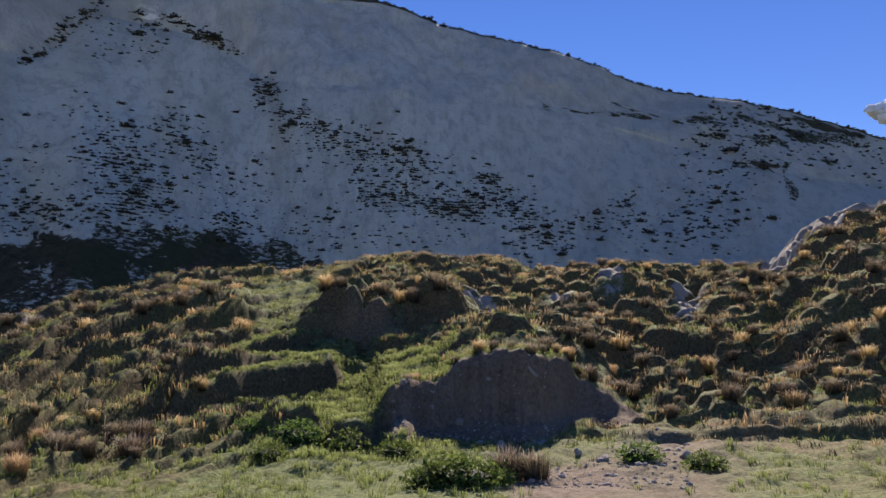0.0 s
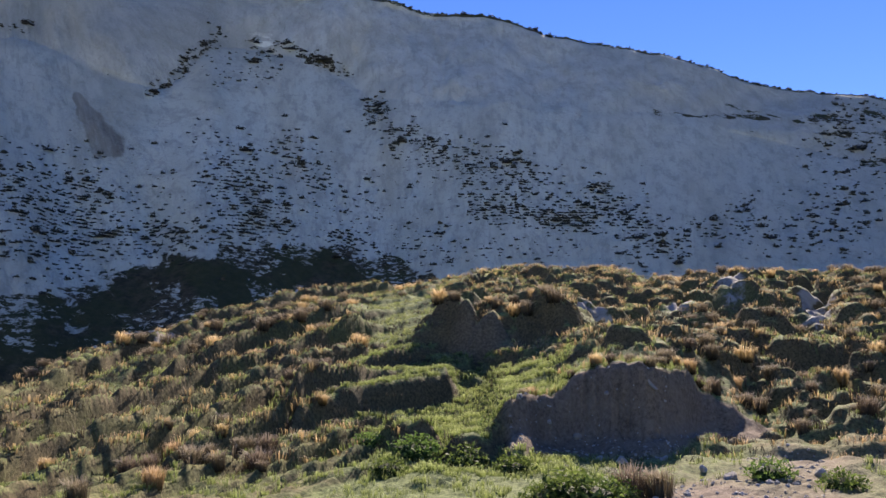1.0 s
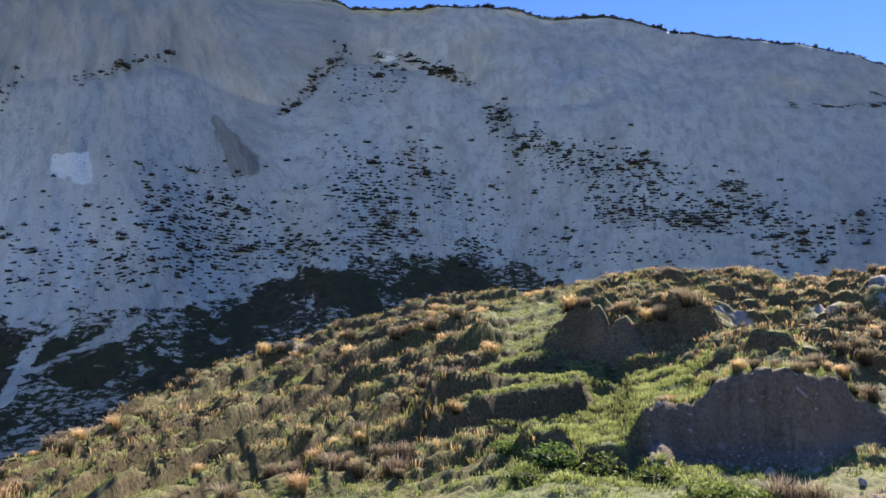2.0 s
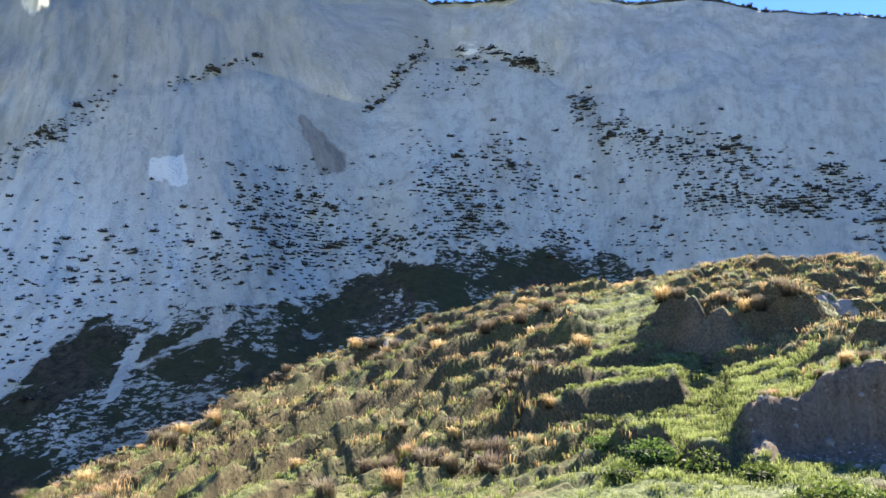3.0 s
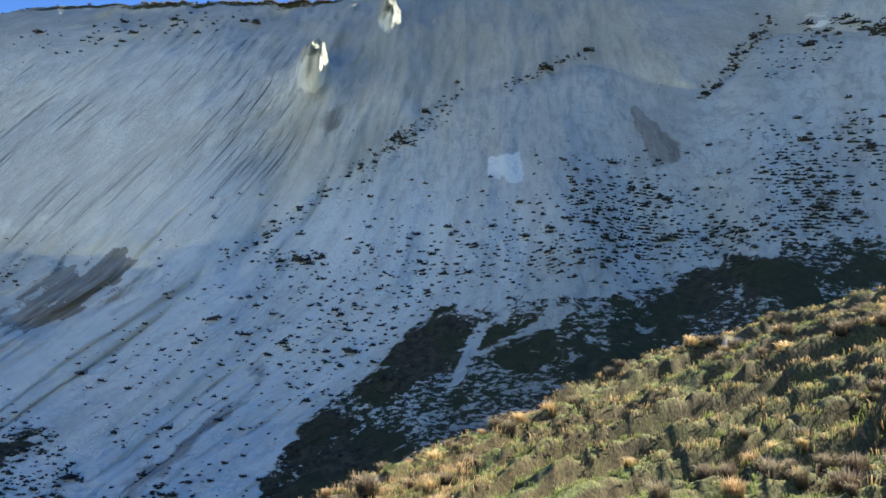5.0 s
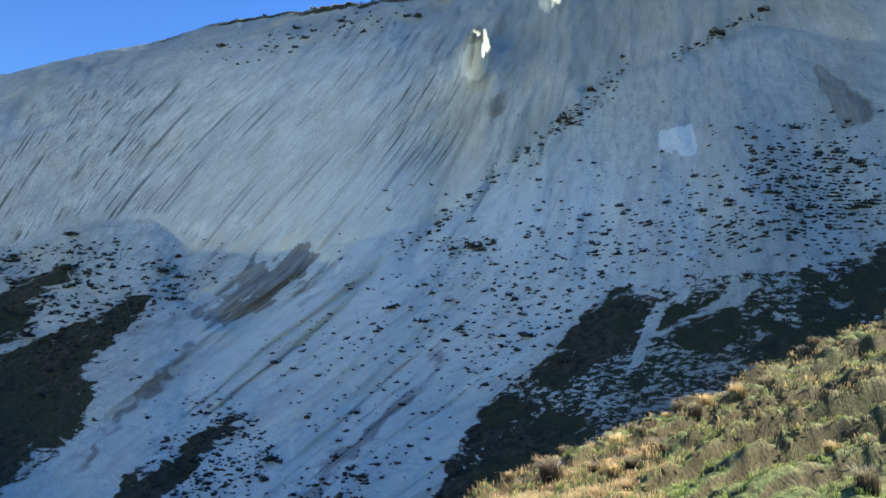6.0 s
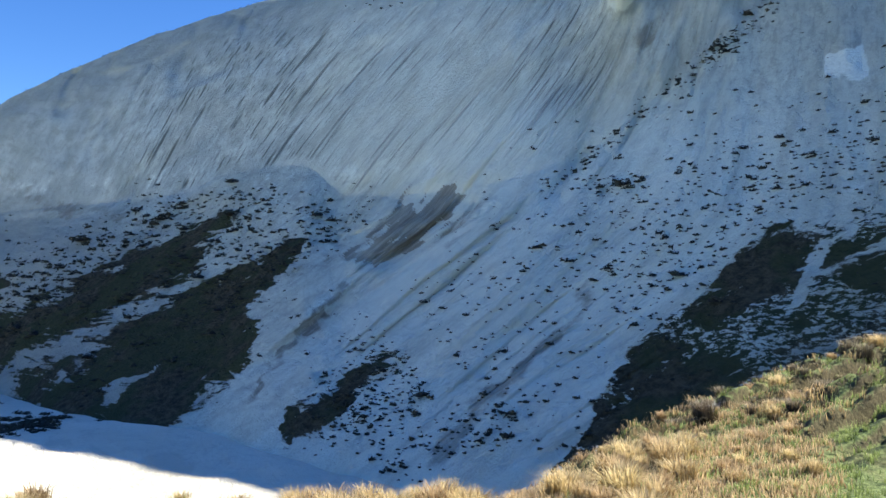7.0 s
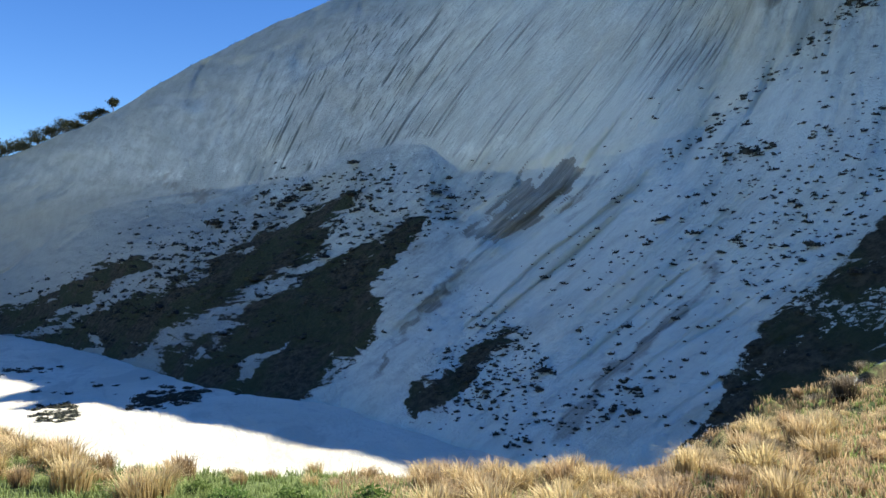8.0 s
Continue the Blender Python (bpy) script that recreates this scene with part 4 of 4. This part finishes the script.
def turf_blades():
    """Short green and drying grass."""
    lawn = [tuft(14, 0.11, 0.09, 0.8, 0.012, 40 + s) for s in range(5)]
    fuzz = [wisps(12, 0.09, 0.2, 0.018, 60 + s) for s in range(6)]
    for name, n, a0, a1, d0, d1, seed, grow, mat, kinds in (("short_grass", 9000, -32, 106, 6, 20, 51, 0.85, BLADE, lawn), ("hill_grass", 30000, -32, 60, 15, 47, 52, 1.0, BLADE, fuzz),
                                                           ("dry_grass", 7000, -32, 60, 15, 47, 53, 1.15, STRAW, fuzz), ("lawn_grass", 4000, -1, 15, 13, 25, 54, 1.0, BLADE, lawn),
                                                           ("verge_grass", 9000, 40, 106, 6, 16, 55, 0.9, BLADE, fuzz), ("riser_grass", 28000, -32, 62, 14, 47, 56, 1.1, SHADE_THATCH, fuzz), ("bank_grass", 9000, 58, 106, 6.5, 16, 57, 1.0, BROWN, fuzz), ("straw_grass", 8000, 42, 80, 6, 18, 58, 0.95, STRAW, fuzz)):
        A, D = region(n, a0, a1, d0, d1, seed)
        m = hill_masks(A, D)
        X, Y = -D * np.sin(np.radians(A)), D * np.cos(np.radians(A))
        drift = fbm(X * 0.5, Y * 0.5, seed, 2)
        keep = (m["earth"] < rng.uniform(0.1, 0.9, n)) & (m["pale"] < 0.45) & (D < crest_d(A) * 1.02)
        keep &= (m["lush"] > 0.4) if name == "lawn_grass" else (drift > -0.25) if mat is BLADE else (drift < 9) if mat in (BROWN, SHADE_THATCH) else (drift < 0.25) & (m["lush"] < 0.5)
        if name in ("verge_grass", "bank_grass", "straw_grass"):
            keep = (m["earth"] < 0.6) & (m["pale"] < 0.45) & (D < crest_d(A) * 1.1)
        if name == "verge_grass":
            keep &= (rng.uniform(0, 1, n) < np.where(A > 68, 0.55, 0.12))
        if name == "short_grass":
            keep &= (A > -4) | (rng.uniform(0, 1, n) < 0.35)
        if name == "dry_grass":
            keep &= (A < 8) | (A > 38) | (rng.uniform(0, 1, n) < 0.4)
        if name == "hill_grass":
            keep &= (A > -6) | (drift > 0.1)
        fall = steep(A, D)
        keep &= (fall > (0.05 if name == "bank_grass" else 0.25)) if mat in (BROWN, SHADE_THATCH) else (fall < rng.uniform(0.3, 0.8, n))
        A, D = A[keep], D[keep]
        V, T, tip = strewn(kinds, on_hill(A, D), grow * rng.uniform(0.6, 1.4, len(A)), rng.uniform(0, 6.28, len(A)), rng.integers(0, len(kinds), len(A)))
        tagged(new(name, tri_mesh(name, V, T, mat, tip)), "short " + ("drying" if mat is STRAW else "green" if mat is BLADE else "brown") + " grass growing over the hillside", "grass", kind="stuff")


def rim_grass():
    """Dry grass that hangs over the top edges of the clumps."""
    fringe = [tuft(9, 0.16, 0.12, 1.3, 0.014, 70 + s) for s in range(6)]
    for seed, mat, n, most, label in ((59, STRAW, 90000, 1900, "straw-coloured grass fringing the grassy clumps"), (60, BROWN, 60000, 1500, "brown grass fringing the grassy clumps")):
        A, D = region(n, -32, 60, 13.5, 46, seed)
        m = hill_masks(A, D)
        keep = (m["earth"] < 0.4) & (m["pale"] < 0.5) & (D < crest_d(A) * 1.02) & (m["lush"] < 0.75)
        A, D = A[keep], D[keep]
        edge = (steep(A, D - 0.2) > 0.55) & (steep(A, D + 0.14) < 0.38)
        A, D = A[edge][:most], D[edge][:most]
        V, T, tip = strewn(fringe, on_hill(A, D), rng.uniform(0.6, 1.35, len(A)), rng.uniform(0, 6.28, len(A)), rng.integers(0, 6, len(A)))
        tagged(new("fringe_grass", tri_mesh("fringe_grass", V, T, mat, tip)), label, "grass", kind="stuff")


# ---- shrubs on the scree ----
def clusters(rows, seed):
    """Bearings, height angles and sizes of shrubs in drifts: bearing, angle, half widths, tilt, number."""
    r = np.random.default_rng(seed)
    A, E = [], []
    for a, e, ra, re, tilt, n in rows:
        n = int(n * 2.2)
        x, y = r.uniform(-1.25, 1.25, n) * ra + r.normal(0, 0.25, n), r.normal(0, 0.75, n) * re
        c, s = math.cos(radians(tilt)), math.sin(radians(tilt))
        A.append(a + x * c - y * s), E.append(e + x * s + y * c)
    return np.concatenate(A), np.concatenate(E)


def scree_shrubs():
    right = [(-25, 14, 6, 1.5, 18, 170), (-18, 11, 3, 2.2, -60, 90), (-16, 9, 3, 1.5, 0, 50), (-9, 9.3, 4, 1, -12, 80), (-5.5, 10.3, 3.2, 0.7, 40, 90),
             (0, 12, 5, 1.6, 14, 150), (1.5, 11.0, 3.5, 0.5, 8, 110), (-1, 10.9, 1.4, 0.7, 0, 40), (4.5, 14.5, 3.4, 1.0, 16, 120), (9, 16.0, 1.5, 0.6, 45, 40)]
    middle = [(12.3, 18.0, 0.6, 0.8, 0, 40), (11.0, 16.3, 0.5, 1.2, -25, 26), (17, 21.6, 1.7, 0.25, 16, 34), (15.8, 20.9, 1.2, 0.4, 10, 24), (25.2, 20.4, 2.3, 0.3, -46, 46),
              (21.5, 20.8, 2.2, 1.2, 0, 40), (22, 13.6, 1.5, 2.2, -30, 100), (20.5, 12.0, 1.8, 1.0, 25, 60), (17.4, 14.6, 2.0, 1.0, 45, 70), (33.2, 12.0, 2.6, 1.6, 0, 110),
              (32.4, 9.0, 1.6, 2.0, 0, 90), (24, 9.4, 5, 0.9, -6, 130), (14.5, 9.6, 0.7, 0.6, 0, 30), (36.5, 8.4, 7, 1.6, -8, 170), (6, 8.8, 6, 1.0, 0, 60), (22, 11, 12, 3, 0, 240)]
    left = [(70.8, -6.6, 2.2, 2.6, -40, 150), (72.5, -8.8, 2.0, 1.4, 0, 60), (66, -10.5, 4, 1.5, -30, 70), (50, 3.6, 5, 3.5, -40, 160), (53, 11.5, 7, 0.5, -38, 60),
            (46.5, 16.5, 2.6, 0.5, -40, 40), (60, 2, 7, 4, -40, 110), (57, -5, 5, 4, -40, 70), (54.8, 7.0, 1.6, 0.5, 0, 30), (77, 1.5, 6, 0.7, -36, 90),
            (82, 2.2, 5, 0.8, -38, 100), (90, 0.4, 7, 1.5, -36, 190), (95, -2.5, 7, 1.6, -34, 190), (84, -1.0, 6, 2.5, -36, 90), (44, 9, 6, 5, 0, 90), (38, 20.4, 2.6, 0.3, -22, 30),
            (66, 20.5, 6, 0.7, -18, 40), (85, -4.5, 8, 2.2, -30, 90), (88, 0, 9, 1.4, -34, 90), (98, -1.6, 6, 1.4, -28, 80), (78, 2.6, 4, 1, -38, 60), (84, 4.4, 4, 0.5, -20, 30)]
    A, E = (np.concatenate(v) for v in zip(clusters(right, 61), clusters(middle, 62), clusters(left, 63)))
    top = rim_el(A) - 0.3
    ok = (E < top) & (E > np.degrees(np.arctan2(toe_z(A), toe_d(A))) + 0.3) & (E > crest_el(A) - 0.5)
    A, E = A[ok], E[ok]
    P = on_slope(A, E)
    size = rng.gamma(2.0, 0.26, len(A)) * 0.72 + 0.18
    far = np.hypot(P[:, 0], P[:, 1])
    size *= np.clip(far / 120, 0.8, 1.5)
    turn = rng.uniform(0, 6.28, len(A))
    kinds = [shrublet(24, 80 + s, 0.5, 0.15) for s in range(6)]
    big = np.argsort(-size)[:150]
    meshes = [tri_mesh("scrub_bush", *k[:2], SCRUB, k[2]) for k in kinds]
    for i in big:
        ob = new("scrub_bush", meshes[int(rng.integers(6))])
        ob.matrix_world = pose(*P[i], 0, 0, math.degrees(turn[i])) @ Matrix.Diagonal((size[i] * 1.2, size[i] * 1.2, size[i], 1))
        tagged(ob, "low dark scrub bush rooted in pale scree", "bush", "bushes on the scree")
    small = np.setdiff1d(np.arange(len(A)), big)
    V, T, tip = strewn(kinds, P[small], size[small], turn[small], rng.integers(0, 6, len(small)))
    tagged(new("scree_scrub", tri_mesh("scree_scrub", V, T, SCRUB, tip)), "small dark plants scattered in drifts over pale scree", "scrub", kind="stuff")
    # the fringe along the skyline
    n = 3000
    A = rng.uniform(-34, 94, n)
    A = A[(A < 24) | (rng.uniform(0, 1, n) < 0.55)]
    D, Z, _, _ = slope_points(A, np.full(len(A), 2.0))
    back = rng.uniform(-0.3, 3.0, len(A))
    P = xyz(A, D + back, Z + 0.02)
    size = rng.gamma(5, 0.16, len(A)) * (0.5 + 0.25 * (A < 24))
    V, T, tip = strewn(kinds, P, size, rng.uniform(0, 6.28, len(A)), rng.integers(0, 6, len(A)))
    tagged(new("skyline_scrub", tri_mesh("skyline_scrub", V, T, SCRUB, tip)), "fringe of dark scrub along the cliff's top edge", "scrub", kind="stuff")
    # sunlit dry turf hanging over the rim
    A = rng.uniform(44, 66, 700)
    A = A[fbm(A * 0.7, A * 0, 66, 3) > -0.25]
    D, Z, _, _ = slope_points(A, np.full(len(A), 2.0))
    P = xyz(A, D + rng.uniform(-0.7, 0.6, len(A)), Z - 0.1)
    mops = [tuft(26, 0.36, 0.3, 1.1, 0.06, 90 + s) for s in range(4)]
    V, T, tip = strewn(mops, P, rng.uniform(0.5, 1.3, len(A)), rng.uniform(0, 6.28, len(A)), rng.integers(0, 4, len(A)))
    tagged(new("rim_turf", tri_mesh("rim_turf", V, T, BROWN, tip)), "dry brown turf hanging over the cliff's top edge", "grass", kind="stuff")
    # mats on the valley floor
    A, E = clusters([(92.4, -8.6, 1.7, 0.3, -4, 90), (98.8, -9.0, 0.9, 0.35, 0, 30), (101, -6.4, 1.5, 0.15, 0, 16), (93, -7.6, 6, 0.5, 0, 10)], 65)
    D = 17.0 / np.tan(np.radians(-E))
    P = xyz(A, D, hill_z(A, D))
    size = rng.uniform(0.5, 1.5, len(A))
    V, T, tip = strewn(kinds, P, size, rng.uniform(0, 6.28, len(A)), rng.integers(0, 6, len(A)), 0.6)
    tagged(new("floor_scrub", tri_mesh("floor_scrub", V, T, SCRUB, tip)), "low dark mats of scrub on the gravel floor", "scrub", kind="stuff")


# ---- trees on the far shoulder of the ridge ----
BARK, bt, bb = material("bark", 0.9, 0.1)
bk = Nodes(bt)
bk.link(bk.mix(bk.noise(bk.coords((1, 1, 0.3)), 6.0), (0.05, 0.04, 0.03), (0.13, 0.11, 0.09)), bb.inputs["Base Color"])


def tree(height, spread, seed, trunk_share=0.3):
    r = np.random.default_rng(seed)
    root = new("tree")
    bm = bmesh.new()

    def limb(p, q, r0, r1):
        p, q = Vector(p), Vector(q)
        ax = (q - p).to_track_quat("Z", "Y").to_matrix()
        ring = [[bm.verts.new(c + ax @ Vector((math.cos(t) * rr, math.sin(t) * rr, 0))) for t in np.linspace(0, 2 * np.pi, 7)[:-1]] for c, rr in ((p, r0), (q, r1))]
        for i in range(6):
            bm.faces.new((ring[0][i], ring[0][(i + 1) % 6], ring[1][(i + 1) % 6], ring[1][i]))
    fork = (r.normal(0, 0.1), r.normal(0, 0.1), height * trunk_share)
    limb((0, 0, -0.8), fork, 0.05 * height, 0.035 * height)
    ends = []
    for i in range(6):
        a = i * 1.05 + r.uniform(-0.3, 0.3)
        e = (fork[0] + math.cos(a) * spread * r.uniform(0.3, 0.65), fork[1] + math.sin(a) * spread * r.uniform(0.3, 0.65), height * r.uniform(max(0.3, trunk_share + 0.12), max(0.85, trunk_share + 0.3)))
        limb(fork, e, 0.025 * height, 0.008 * height)
        ends.append(e)
    ends.append((fork[0], fork[1], height * 0.9))
    me = bpy.data.meshes.new("trunk")
    bm.to_mesh(me)
    bm.free()
    me.materials.append(BARK)
    new("trunk", me).parent = root
    c = np.array(ends)[r.integers(0, len(ends), 1500)] + r.normal(0, 1, (1500, 3)) * np.array([0.3 * spread, 0.3 * spread, 0.14 * height])
    t1, t2 = r.normal(0, 0.09 * height ** 0.5, (1500, 3)), r.normal(0, 0.09 * height ** 0.5, (1500, 3))
    V = np.stack([c - t1, c + t1, c + t2], 1).reshape(-1, 3)
    crown = new("crown", tri_mesh("crown", V, np.arange(4500).reshape(-1, 3), TREE_LEAF, np.tile([0.2, 0.6, 1.0], 1500)))
    crown.parent = root
    return root


def ridge_trees():
    spots = [(95.75, 2.9, 1.0, 0.62), (96.5, 2.6, 1.9, 0.08), (97.2, 3.6, 2.2, 0.08), (97.9, 3.0, 2.0, 0.08), (98.6, 4.4, 2.6, 0.08), (99.3, 4.0, 2.6, 0.08),
             (100.1, 4.6, 3.0, 0.08), (100.9, 4.4, 3.0, 0.08), (101.7, 5.0, 3.2, 0.08), (102.6, 5.0, 3.2, 0.08), (103.6, 5.0, 3.2, 0.08)]
    for i, (a, h, w, share) in enumerate(spots):
        D, Z, _, _ = slope_points(np.array([a]), np.array([2.0]))
        ob = tree(h * (1.1 if i == 0 else 0.85), w * (1.25 if i == 0 else 1.3), 300 + i, share)
        ob.location = xyz(np.array([a]), D + 0.6, Z)[0]
        label = "small lone tree with a bare trunk on the ridge" if i == 0 else "dark round-crowned tree in a row on the ridge"
        tagged(ob, label, "tree", "trees on the ridge")


# ---- rocks ----
def rock_mesh(name, size, seed, mat, rough=0.35, detail=3):
    bm = bmesh.new()
    bmesh.ops.create_icosphere(bm, subdivisions=detail, radius=1.0)
    r = random.Random(seed)
    cuts = [(Vector((r.uniform(-1, 1), r.uniform(-1, 1), r.uniform(-0.6, 1))).normalized(), r.uniform(0.5, 0.85)) for _ in range(9)]
    off = Vector((seed * 3.7, seed * 1.3, 0))
    for v in bm.verts:
        p = v.co.copy()
        for n, d in cuts:
            over = p.dot(n) - d
            if over > 0:
                p -= n * over * 0.9
        p *= 1 + rough * 0.5 * noise.noise(p * 1.6 + off) + rough * 0.25 * noise.noise(p * 4.5 + off)
        v.co = Vector((p.x * size[0], p.y * size[1], p.z * size[2]))
    me = bpy.data.meshes.new(name)
    bm.to_mesh(me)
    bm.free()
    me.materials.append(mat)
    return me


def stone_material(name, a, c):
    m, tree_, b = material(name, 0.9, 0.15)
    k = Nodes(tree_)
    ob = k.coords()
    n1, n2 = k.noise(ob, 1.7, 8, 0.65, 0.4), k.noise(ob, 11, 7, 0.7)
    col = k.mix(k.ramp(n1, 0.35, 0.65), a, c)
    col = k.mix(k.math("MULTIPLY", k.ramp(n2, 0.55, 0.72), 0.4), col, tuple(0.45 * v for v in a))
    k.link(col, b.inputs["Base Color"])
    k.bump(k.math("ADD", n1, k.math("MULTIPLY", n2, 0.4)), 0.7, 0.08, b)
    return m


CHALK = stone_material("chalky_stone", (0.2, 0.178, 0.14), (0.36, 0.32, 0.26))
FIELD = stone_material("field_stone", (0.26, 0.24, 0.21), (0.44, 0.42, 0.38))


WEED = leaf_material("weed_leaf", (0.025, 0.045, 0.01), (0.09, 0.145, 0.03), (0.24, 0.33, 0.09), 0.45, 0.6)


def weeds():
    """Leafy clumps on the green and by the earth bank."""
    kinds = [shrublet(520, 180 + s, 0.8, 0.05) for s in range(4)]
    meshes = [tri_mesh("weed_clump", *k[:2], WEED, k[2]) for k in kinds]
    for i, (a, d, w) in enumerate([(9.6, 14.4, 0.75), (6.3, 14.0, 0.8), (2.9, 13.4, 0.6), (11.2, 13.2, 0.5), (4.4, 15.6, 0.5), (7.9, 15.6, 0.45), (-0.6, 10.7, 0.8), (-2.2, 10.5, 0.7),
                                   (0.9, 10.6, 0.6), (-3.4, 10.8, 0.5), (12.6, 15.0, 0.5), (-13.0, 12.4, 0.55), (-17.0, 12.0, 0.5), (78, 8.6, 0.35), (83, 8.4, 0.4), (87, 8.7, 0.35), (89, 9.4, 0.3)]):
        ob = new("weed_clump", meshes[i % 4])
        ob.matrix_world = pose(*on_hill(np.array([float(a)]), np.array([float(d)]))[0], 0, 0, i * 77) @ Matrix.Diagonal((w * 1.1, w, w * 0.9, 1))
        tagged(ob, "leafy dark green weed clump in short grass", "weed", "weeds in the grass")


def rocks():
    # pale boulders breaking out of the bank
    r = random.Random(4)
    for i in range(34):
        a = 46.0 + 12.0 * r.random()
        d = 0.86 * float(crest_d(a)) - 0.7 * r.random()
        w = r.uniform(0.05, 0.11)
        h = w * r.uniform(0.6, 0.8)
        ob = new("boulder", rock_mesh("boulder", (w, w * 0.8, h), 11 + i, CHALK, 0.6))
        ob.location = on_hill(np.array([float(a)]), np.array([float(d)]))[0] + np.array([0, 0, 0.15 * h])
        ob.rotation_euler = (0.2 * math.sin(i), 0.2 * math.cos(i * 2.0), i * 1.3)
        tagged(ob, "pale chalky boulder sunk in the grassy bank", "boulder", "boulders in the bank")
    # stones in and under the cut bank
    for i, (a, d, up, w) in enumerate([(-1.25, 15.75, 0.0, 0.11), (-4.0, 14.6, 0.02, 0.14), (2.6, 15.3, 0.0, 0.09), (-6.6, 14.7, 0.02, 0.10), (0.6, 15.7, 0.0, 0.07),
                                       (-10.6, 12.6, 0.02, 0.13), (-9.0, 13.6, 0.02, 0.09), (-12.6, 13.9, 0.02, 0.1), (-15.8, 12.8, 0.02, 0.12), (-2.6, 14.8, 0.02, 0.08)]):
        ob = new("stone", rock_mesh("stone", (w, w * 0.8, w * 0.75), 41 + i, FIELD if i else CHALK, 0.3, 2))
        ob.location = on_hill(np.array([a]), np.array([d]))[0] + np.array([0, 0, up])
        ob.rotation_euler = (i, i * 0.7, i * 2.1)
        tagged(ob, "angular grey stone lying at the earth bank", "stone", "stones by the bank")
    # small gravel over the bank and the trodden earth
    r = np.random.default_rng(5)
    A, D = r.uniform(-16, 3.5, 1500), r.uniform(10.5, 16.3, 1500)
    keep = hill_masks(A, D)["earth"] > 0.35
    A, D = A[keep], D[keep]
    bits = []
    for s in range(4):
        me = rock_mesh("bit", (1, 0.8, 0.7), 70 + s, FIELD, 0.4, 1)
        bits.append((np.array([v.co[:] for v in me.vertices]), np.array([p.vertices[:] for p in me.polygons]), np.zeros(len(me.vertices))))
        bpy.data.meshes.remove(me)
    V, T, _ = strewn(bits, on_hill(A, D), r.gamma(2, 0.009, len(A)) + 0.008, r.uniform(0, 6, len(A)), r.integers(0, 4, len(A)))
    tagged(new("bank_gravel", tri_mesh("bank_gravel", V, T, FIELD)), "loose stone chips over the bare earth bank", "gravel", kind="stuff")


def stick():
    """A bare grey branch hanging over the bank's lip."""
    cu = bpy.data.curves.new("branch", "CURVE")
    cu.dimensions, cu.bevel_depth, cu.bevel_resolution = "3D", 0.05, 3
    sp = cu.splines.new("POLY")
    pts = [(-4.5, 16.25, 0.9), (-5.05, 15.95, 0.6), (-5.7, 15.75, 0.1), (-6.4, 15.65, -0.6)]
    sp.points.add(len(pts) - 1)
    for q, (a, d, el) in zip(sp.points, pts):
        q.co = (*xyz(np.array(a), np.array(d), np.array(d * math.tan(radians(el)))), 1)
    for q, g in zip(sp.points, (0.7, 1.0, 0.9, 0.5)):
        q.radius = g
    m = stone_material("weathered_wood", (0.22, 0.19, 0.15), (0.38, 0.34, 0.29))
    cu.materials.append(m)
    ob = new("branch", cu)
    tagged(ob, "bare weathered grey branch over the earth bank", "branch")


tussocks()
turf_blades()
rim_grass()
scree_shrubs()
ridge_trees()
weeds()
rocks()
stick()


def cloud():
    m, tree_, b = material("cloud_white", 1.0, 0.0)
    b.inputs["Base Color"].default_value = (0.95, 0.95, 0.96, 1)
    b.inputs["Subsurface Weight"].default_value = 1.0
    b.inputs["Subsurface Radius"].default_value = (40, 40, 40)
    r = random.Random(12)
    bm = bmesh.new()
    for i in range(16):
        w = r.uniform(8, 20)
        at = Matrix.Translation((r.gauss(0, 22), r.gauss(0, 12), r.gauss(0, 9) + (4 if i % 3 else -6))) @ Matrix.Diagonal((w * 1.3, w, w * 0.8, 1))
        bmesh.ops.create_icosphere(bm, subdivisions=3, radius=1.0, matrix=at)
    for v in bm.verts:
        v.co += Vector(noise.noise_vector(v.co * 0.08)) * 5 + Vector(noise.noise_vector(v.co * 0.25)) * 2
    me = bpy.data.meshes.new("cloud")
    bm.to_mesh(me)
    bm.free()
    me.polygons.foreach_set("use_smooth", np.ones(len(me.polygons), bool))
    me.materials.append(m)
    ob = new("cloud", me)
    ob.location = bearing(-28.9, 15.3) * 1900
    tagged(ob, "small white puff of cloud in blue sky", "cloud", kind="structure")


cloud()
